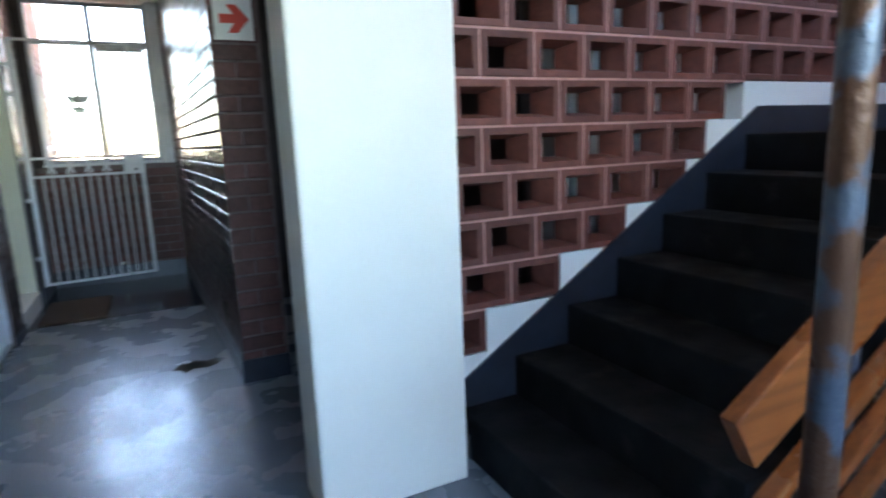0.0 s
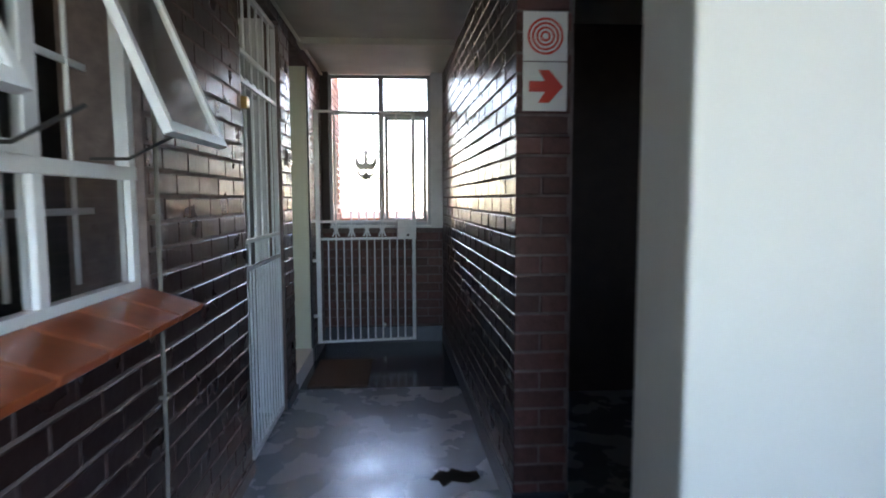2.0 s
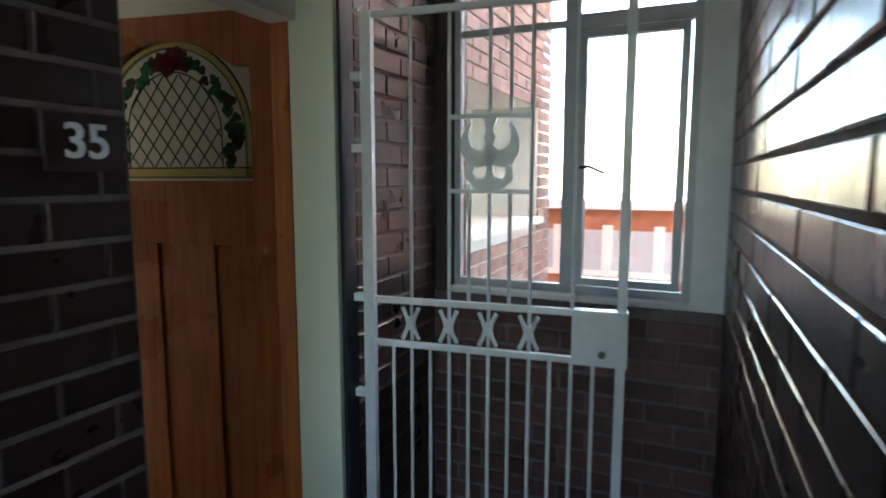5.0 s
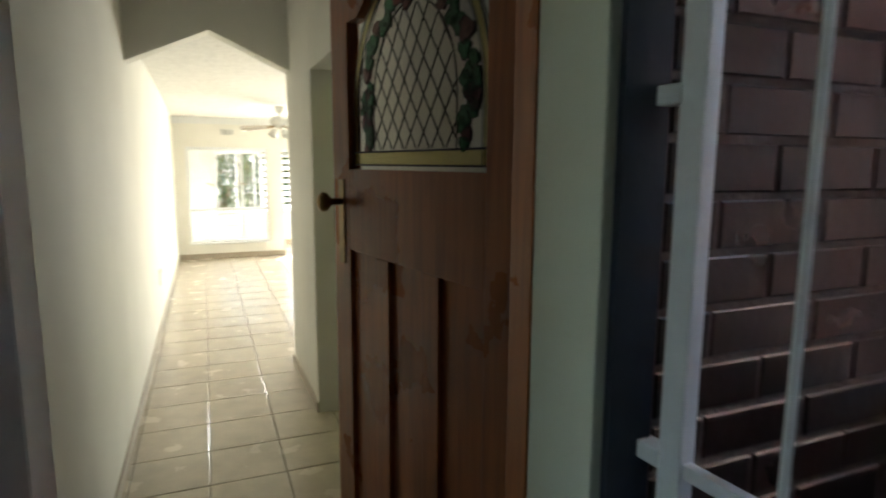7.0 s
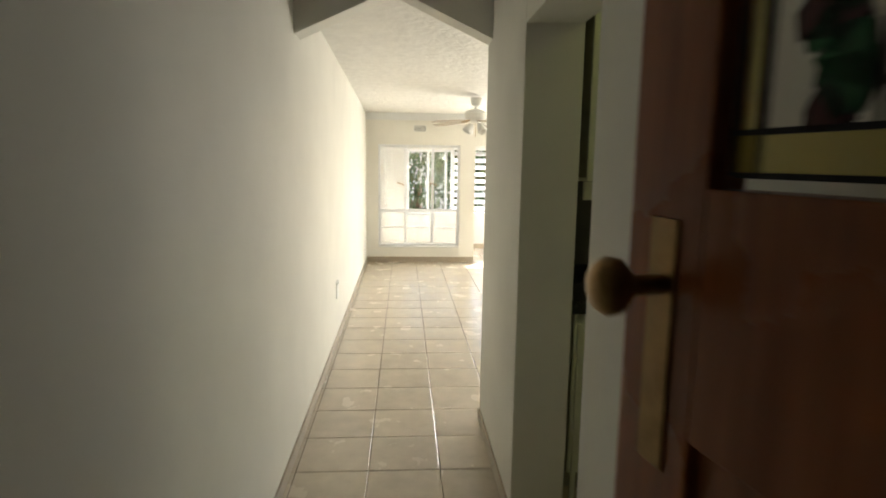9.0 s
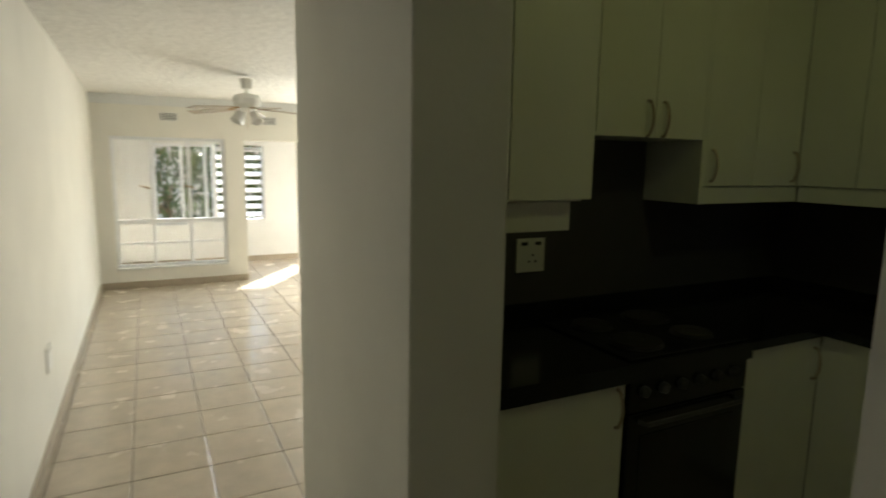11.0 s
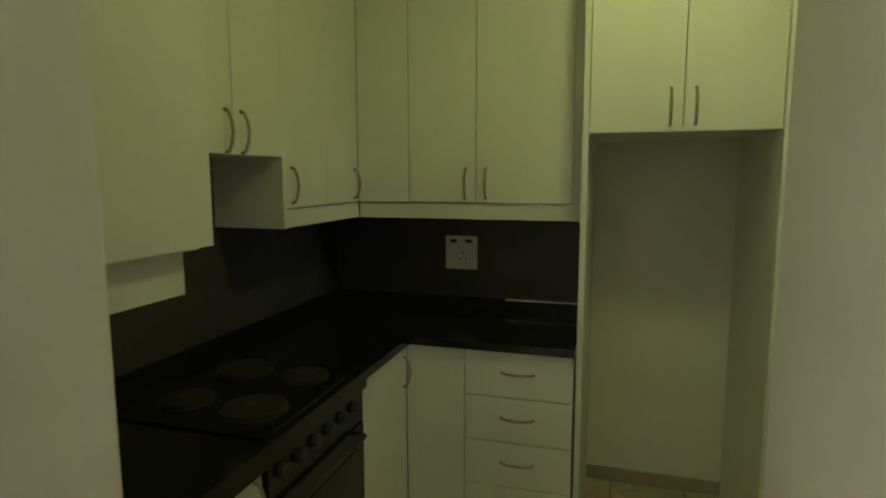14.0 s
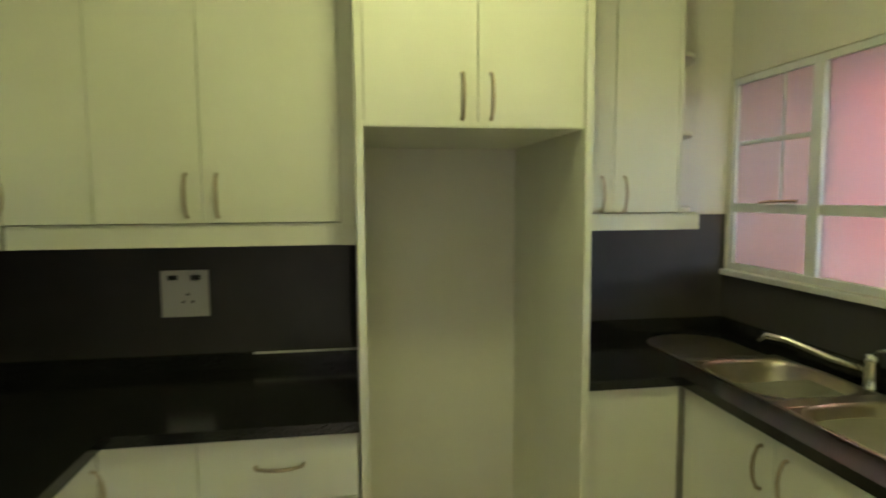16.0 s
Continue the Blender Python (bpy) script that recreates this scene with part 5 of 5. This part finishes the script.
def sink():
    s = thing("kitchen_sink", "stainless steel sink with two bowls let into black granite", "sink")
    z = ZT1 + 0.002
    for y0, y1 in ((1.81, 2.23), (1.31, 1.75)):
        bm = bmesh.new()
        cx, cy, rx, ry = (SKX0 + SKX1) / 2, (y0 + y1) / 2, 0.19, (y1 - y0) / 2
        rings = []
        for sc, zz in ((1.06, 0.002), (1.0, 0.004), (0.97, -0.01), (0.92, -0.16), (0.80, -0.185), (0.1, -0.19)):
            ring = []
            for k in range(32):
                a = k / 32 * math.tau
                cxx = math.copysign(abs(math.cos(a)) ** 0.6, math.cos(a))
                syy = math.copysign(abs(math.sin(a)) ** 0.6, math.sin(a))
                ring.append(bm.verts.new((cx + rx * sc * cxx, cy + ry * sc * syy, z + zz)))
            rings.append(ring)
        for q, v in zip(rings, rings[1:]):
            for k in range(32):
                bm.faces.new((q[k], q[(k + 1) % 32], v[(k + 1) % 32], v[k]))
        bm.faces.new(rings[-1])
        b = part("bowl", bm, M_STEEL, s, smooth=True)
        bm = bmesh.new()
        lathe(bm, [(0.035, 0), (0.035, 0.003), (0.02, 0.004)], 16, pose(cx, cy, z - 0.189))
        part("drain", bm, M_CHROME, b)
    part("rim", BS([(SKX0, SKX1, 1.751, 1.809, ZT0, z + 0.003), (SKX0, SKX1, 2.235, 2.27, ZT0, z + 0.003), (SKX0, SKX1, 1.27, 1.305, ZT0, z + 0.003), (SKX0, SKX0 + 0.012, 1.305, 2.235, ZT0, z + 0.003), (SKX1 - 0.012, SKX1, 1.305, 2.235, ZT0, z + 0.003)], 0.003), M_STEEL, s)
    # round-ended drainer towards the corner
    bm = bmesh.new()
    pl = [(-1.12, 2.275), (-0.76, 2.275), (-0.76, 2.50)] + [(-0.94 + 0.18 * math.cos(a), 2.50 + 0.15 * math.sin(a)) for a in [k / 10 * math.pi for k in range(1, 10)]] + [(-1.12, 2.50)]
    vs = [bm.verts.new((x, y, ZT1 + 0.004)) for x, y in pl]
    lo = [bm.verts.new((x, y, ZT1 - 0.001)) for x, y in pl]
    bm.faces.new(vs)
    for i in range(len(pl)):
        j = (i + 1) % len(pl)
        bm.faces.new((vs[i], vs[j], lo[j], lo[i]))
    part("drainer", bm, M_STEEL, s)


sink()
tp = thing("mixer_tap", "chrome mixer tap with a long swivel spout", "tap")
bm = bmesh.new()
lathe(bm, [(0.028, 0), (0.026, 0.01), (0.022, 0.02), (0.022, 0.085), (0.026, 0.09), (0.024, 0.115), (0.006, 0.12)], 20, pose(-0.705, 1.86, ZT1))
part("tap_body", bm, M_CHROME, tp, smooth=True)
bm = bmesh.new()
tube(bm, [(-0.71, 1.87, ZT1 + 0.06), (-0.78, 1.95, ZT1 + 0.085), (-0.86, 2.05, ZT1 + 0.125), (-0.90, 2.10, ZT1 + 0.13), (-0.915, 2.12, ZT1 + 0.11)], 0.011, 10)
part("spout", bm, M_CHROME, tp, smooth=True)
bm = bmesh.new()
tube(bm, [(-0.705, 1.86, ZT1 + 0.118), (-0.72, 1.82, ZT1 + 0.14), (-0.735, 1.77, ZT1 + 0.15)], 0.007, 8)
part("lever", bm, M_CHROME, tp, smooth=True)

# kitchen window
kw = thing("window_kitchen", "white steel kitchen window with obscured panes, tinted to dim the daylight", "window", kind="structure")
x = KE + 0.03
ym = 2.20
fr_ = [(x - 0.02, x + 0.02, KWY0, KWY1, KWZ0, KWZ0 + 0.03), (x - 0.02, x + 0.02, KWY0, KWY1, KWZ1 - 0.03, KWZ1), (x - 0.02, x + 0.02, KWY1 - 0.03, KWY1, KWZ0 + 0.03, KWZ1 - 0.03), (x - 0.02, x + 0.02, KWY0, KWY0 + 0.03, KWZ0 + 0.03, KWZ1 - 0.03),
       (x - 0.025, x + 0.025, ym - 0.028, ym + 0.028, KWZ0 + 0.03, KWZ1 - 0.03), (x - 0.022, x + 0.022, KWY0 + 0.03, ym - 0.028, 1.63, 1.67), (x - 0.022, x + 0.022, ym + 0.028, KWY1 - 0.03, 1.63, 1.67), (x - 0.022, x + 0.022, 1.62, 1.66, KWZ0 + 0.03, KWZ1 - 0.03),
       (x - 0.008, x + 0.008, ym + 0.028, KWY1 - 0.03, 1.925, 1.943), (x - 0.008, x + 0.008, 2.385, 2.40, 1.67, KWZ1 - 0.03)]
part("window_frame", BS(fr_, 0.003), M_WFRAME, kw)
part("window_sill", B(KE - 0.03, x - 0.021, KWY0, KWY1, KWZ0 - 0.025, KWZ0, bevel=0.004), M_WFRAME, kw)
part("outer_sill", B(x + 0.02, -0.02, KWY0 - 0.06, KWY1 + 0.06, KWZ0 - 0.04, KWZ0 + 0.01, bevel=0.006), M_EXTWHITE, kw, "white outer sill")
for y0, y1, z0, z1 in ((ym + 0.028, KWY1 - 0.03, KWZ0 + 0.03, 1.63), (ym + 0.028, KWY1 - 0.03, 1.67, KWZ1 - 0.03), (1.66, ym - 0.028, KWZ0 + 0.03, 1.63), (1.66, ym - 0.028, 1.67, KWZ1 - 0.03), (KWY0 + 0.03, 1.62, KWZ0 + 0.03, 1.63), (KWY0 + 0.03, 1.62, 1.67, KWZ1 - 0.03)):
    p = part("pane", B(x - 0.003, x + 0.003, y0, y1, z0, z1), M_OBSC, kw)
    p.visible_shadow = False
bm = bmesh.new()
tube(bm, [(x - 0.03, 2.48, 1.675), (x - 0.05, 2.40, 1.68), (x - 0.05, 2.25, 1.683)], 0.006, 6)
part("stay", bm, M_BRASS, kw, "brass window stay")

# oven and hob
ov = thing("built_in_oven", "black built-in electric oven under the worktop", "oven")
part("body", B(KW + 0.05, BXF - 0.012, 0.845, 1.424, ZF + 0.12, ZT0 - 0.004), M_BLACK, ov)
dr = part("oven_door", B(BXF - 0.011, BXF + 0.012, 0.847, 1.420, ZF + 0.22, 0.90, bevel=0.003), M_BLACK, ov)
part("door_glass", B(BXF + 0.0125, BXF + 0.0145, 0.90, 1.36, ZF + 0.30, 0.82), M_BLACK, dr)
bm = bmesh.new()
tube(bm, [(BXF + 0.012, 0.89, 0.872), (BXF + 0.045, 0.90, 0.872), (BXF + 0.045, 1.36, 0.872), (BXF + 0.012, 1.37, 0.872)], 0.008, 8)
part("door_handle", bm, M_DARKP, dr)
cp = part("control_panel", B(BXF - 0.011, BXF + 0.010, 0.847, 1.420, 0.905, ZT0 - 0.006, bevel=0.002), M_BLACK, ov)
for k in range(6):
    bm = bmesh.new()
    lathe(bm, [(0.020, 0), (0.019, 0.016), (0.014, 0.020)], 14, pose(BXF + 0.010, 0.905 + k * 0.088, 0.975, 0, 90, 0))
    part("knob", bm, M_DARKP, cp)
hb = thing("electric_hob", "black electric hob with four solid plates", "hob")
part("hob_top", B(-3.54, -3.04, 0.85, 1.43, ZT1, ZT1 + 0.008, bevel=0.003), M_BLACK, hb)
for px, py, r in ((-3.40, 1.00, 0.073), (-3.40, 1.28, 0.09), (-3.17, 1.00, 0.09), (-3.17, 1.28, 0.073)):
    bm = bmesh.new()
    lathe(bm, [(r + 0.006, 0), (r + 0.006, 0.004), (r, 0.006), (r, 0.014), (r - 0.006, 0.016), (0.025, 0.016), (0.022, 0.013)], 28, pose(px, py, ZT1 + 0.008))
    part("hot_plate", bm, M_IRON, hb, "dull cast iron hot plate")

wall_socket("socket_kitchen", "white switched wall socket on the charcoal splashback", 0.165, 0.17, pose(-2.955, KNW, 1.36))
wall_socket("socket_hob", "white switched wall socket beside the hob", 0.14, 0.14, pose(KW, 0.876, 1.335, 0, 0, 90))

# ceiling lamp
cl = thing("ceiling_lamp", "round opal ceiling lamp in the kitchen", "ceiling lamp")
bm = bmesh.new()
lathe(bm, [(0.10, ZH - 0.03), (0.11, ZH), (0.02, ZH)], 24, pose(-2.05, 1.15, 0))
part("base", bm, M_PLATE, cl)
M_OPAL = bpy.data.materials.new("lit_opal_glass")
M_OPAL.use_nodes = True
M_OPAL.node_tree.nodes["Principled BSDF"].inputs["Emission Color"].default_value = (0.98, 0.98, 0.40, 1)
M_OPAL.node_tree.nodes["Principled BSDF"].inputs["Emission Strength"].default_value = 1.9
bm = bmesh.new()
lathe(bm, [(0.02, ZH - 0.13), (0.07, ZH - 0.12), (0.10, ZH - 0.085), (0.105, ZH - 0.055), (0.095, ZH - 0.031)], 24, pose(-2.05, 1.15, 0))
part("opal_shade", bm, M_OPAL, cl, smooth=True)

# ---- pieces: screen blocks, floor tiles, bricks ----
def block_mesh():
    bm = bmesh.new()
    def rect(x, z, y):
        return [bm.verts.new((sx * x, y, sz * z)) for sx, sz in ((-1, -1), (1, -1), (1, 1), (-1, 1))]
    W, H = 0.1235, 0.0885
    loops = [rect(W, H, 0.11), rect(W, H, 0.003), rect(W - 0.003, H - 0.003, 0), rect(0.095, 0.062, 0), rect(0.092, 0.059, 0.004), rect(0.062, 0.046, 0.07), rect(0.05, 0.042, 0.11)]
    for a, b in zip(loops, loops[1:]):
        for k in range(4):
            bm.faces.new((a[k], a[(k + 1) % 4], b[(k + 1) % 4], b[k]))
    for k in range(4):
        a, b = loops[-1], loops[0]
        bm.faces.new((a[k], a[(k + 1) % 4], b[(k + 1) % 4], b[k]))
    return mesh_of("block", bm, M_BLOCK)


scr = thing("block_screen", "openwork screen wall of terracotta hollow blocks beside the stairs", "screen wall", kind="structure")
me = block_mesh()
mort = bmesh.new()
xs2 = [2.141, 2.525, 2.909, 3.293, 3.421, 3.677]
CW, CH = 0.256, 0.187
for r in range(13):
    zb = 0.40 + CH * r
    first = 1.885 if r % 2 == 0 else 2.013
    xe = xs2[r] if r < 6 else 5.57
    k = -1
    while first + (k + 1) * CW < xe + 0.01:
        x0 = first + k * CW
        k += 1
        if x0 + CW < 2.02:
            continue
        o = new("block", me)
        o.matrix_world = pose(x0 + CW / 2, -3.935, zb + CH / 2)
        o.parent = scr
        if x0 > 1.985:
            box(mort, x0 - 0.0045, x0 + 0.0045, -3.931, -3.83, zb + 0.005, zb + CH - 0.005)
    box(mort, 1.979, xe, -3.931, -3.83, zb + CH - 0.0047, zb + CH + 0.0047)
part("mortar_joints", mort, M_BMORT, scr)


def tile_mesh(w, d, h=0.006):
    bm = bmesh.new()
    a = [bm.verts.new((sx * w / 2, sy * d / 2, -h)) for sx, sy in ((-1, -1), (1, -1), (1, 1), (-1, 1))]
    b = [bm.verts.new((sx * w / 2, sy * d / 2, -0.0012)) for sx, sy in ((-1, -1), (1, -1), (1, 1), (-1, 1))]
    c = [bm.verts.new((sx * (w / 2 - 0.002), sy * (d / 2 - 0.002), 0)) for sx, sy in ((-1, -1), (1, -1), (1, 1), (-1, 1))]
    bm.faces.new(c)
    for p, q in ((a, b), (b, c)):
        for k in range(4):
            bm.faces.new((p[k], p[(k + 1) % 4], q[(k + 1) % 4], q[k]))
    return mesh_of("floor_tile", bm, M_TILE)


TS = 0.363
floor_ob = bpy.data.objects["floor_flat"]
cache = {}
x_edges = [-2.915 + TS * k for k in range(-24, 9)]
y_edges = [-0.661 + TS * k for k in range(-2, 12)]
extra = []
for i in range(len(x_edges) - 1):
    for j in range(len(y_edges) - 1):
        x0, x1, y0, y1 = x_edges[i], x_edges[i + 1], y_edges[j], y_edges[j + 1]
        x0, x1 = max(x0, -10.88), min(x1, -0.255)
        y0, y1 = max(y0, YS), min(y1, YLN if x1 < XA else KN)
        if x1 - x0 < 0.02 or y1 - y0 < 0.02:
            continue
        if y0 > 0.3 and x1 > KW - 0.3 and x0 > -1.3:
            continue
        key = (round(x1 - x0, 3), round(y1 - y0, 3))
        if key not in cache:
            cache[key] = tile_mesh(key[0] - 0.005, key[1] - 0.005)
        o = new("floor_tile", cache[key])
        o.matrix_world = pose((x0 + x1) / 2, (y0 + y1) / 2, ZF)
        o.parent = floor_ob


def brick_mesh(L, material, h=0.074, proud=0.008):
    """Face towards -y, in x, z about its centre."""
    bm = bmesh.new()
    def rect(x, z, y):
        return [bm.verts.new((sx * x, y, sz * z)) for sx, sz in ((-1, -1), (1, -1), (1, 1), (-1, 1))]
    l = [rect(L / 2, h / 2, proud + 0.004), rect(L / 2, h / 2, 0.003), rect(L / 2 - 0.003, h / 2 - 0.003, 0)]
    for a, b in zip(l, l[1:]):
        for k in range(4):
            bm.faces.new((a[k], a[(k + 1) % 4], b[(k + 1) % 4], b[k]))
    bm.faces.new(l[-1])
    return mesh_of("brick", bm, material)


CO, BL = 0.0862, 0.2335


def brick_wall(parent, m, length, height, material, holes, near, start=0.0, z0=0.0):
    """Bricks in stretcher bond on a face; m maps x along, y into the wall, z up. near: the stretch built as single pieces."""
    rr = random.Random(3)
    meshes = {}
    verts, faces = [], []
    count = 0
    r = 0
    while z0 + r * CO + 0.074 <= height + 0.02:
        zc = z0 + r * CO + CO / 2
        x = start - (BL / 2 if r % 2 else 0)
        while x < length:
            segs = [(max(x, 0.0), min(x + BL, length))]
            for a, b, c, d in holes:
                if c < zc + 0.03 and zc - 0.03 < d:
                    nxt = []
                    for s, e in segs:
                        if e <= a or s >= b:
                            nxt.append((s, e))
                        else:
                            if s < a:
                                nxt.append((s, a))
                            if e > b:
                                nxt.append((b, e))
                    segs = nxt
            for s, e in segs:
                L = round(e - s - 0.009, 3)
                if L < 0.02:
                    continue
                if near[0] <= (s + e) / 2 <= near[1] and near[2] <= zc <= near[3] and count < 300:
                    if L not in meshes:
                        meshes[L] = brick_mesh(L, material)
                    o = new("brick", meshes[L])
                    o.matrix_world = m @ pose((s + e) / 2, rr.uniform(-0.0015, 0.0015), zc, rr.uniform(-1.2, 1.2), 0, rr.uniform(-0.5, 0.5))
                    o.parent = parent
                    count += 1
                else:
                    i = len(verts)
                    xm = (s + e) / 2
                    j = m @ pose(xm, rr.uniform(-0.0015, 0.0015), zc, rr.uniform(-1.2, 1.2), 0, rr.uniform(-0.5, 0.5))
                    for xx, zz, yy in ((L / 2, 0.037, 0.012), (L / 2, 0.037, 0.003), (L / 2 - 0.003, 0.034, 0)):
                        for sx, sz in ((-1, -1), (1, -1), (1, 1), (-1, 1)):
                            verts.append(tuple(j @ Vector((sx * xx, yy, sz * zz))))
                    for q in (0, 4):
                        for k in range(4):
                            faces.append((i + q + k, i + q + (k + 1) % 4, i + q + 4 + (k + 1) % 4, i + q + 4 + k))
                    faces.append((i + 8, i + 9, i + 10, i + 11))
            x += BL
        r += 1
    if verts:
        me = bpy.data.meshes.new("bricks")
        me.from_pydata(verts, [], faces)
        me.materials.append(material)
        o = new("bricks", me)
        o.parent = parent
        tagged(o, kind="stuff")


# west wall: x along +y from y = -9, face towards +x
brick_wall(wall_left, pose(0, -9, 0, 0, 0, 90), 9 + YE, ZC, M_BRICK,
           [(9 + WY0, 9 + WY1, WZ0 - 0.06, WZ1), (9 + NY0, 9 + NY1, 0, 2.62), (9 + DY0, 9 + DY1 + 0.10, 0, 2.60)], (5.2, 10.2, 0.6, 2.2))
# east wall: x along -y from YE, face towards -x
brick_wall(wall_right, EAST, 3.37, ZC, M_BRICK, [], (1.4, 3.4, 0.3, 2.6))
end_piece = solid("pier_corridor", B(1.31, 1.33, -2.7, -2.69, 0, 0.02), M_MORTAR, "end of the brick wall", "wall")
brick_wall(end_piece, pose(1.292, -2.716, 0), 0.245, ZC, M_BRICK2, [], (0, 0.5, 0.1, 2.4), start=0.0)
brick_wall(wall_end, pose(0.0, YE, 0), XR, 1.16, M_BRICK2, [], (0, 1.26, 0.1, 1.2))
# outer face of the kitchen wall beyond the corridor's end window: x along +y, face towards +x
kitchen_face = solid("wall_kitchen_outer", B(-0.08, -0.068, 1.0, 1.04, -0.2, 0.2), M_MORTAR, "brown brick outer face of the kitchen wall, lightened to carry outdoor haze", "wall")
brick_wall(kitchen_face, pose(-0.066, 0.95, 0, 0, 0, 90), 2.15, 3.0, M_KFACE, [(KWY0 - 0.99, KWY1 - 0.91, KWZ0 - 0.05, KWZ1)], (0, 0, 0, 0), z0=0.4)
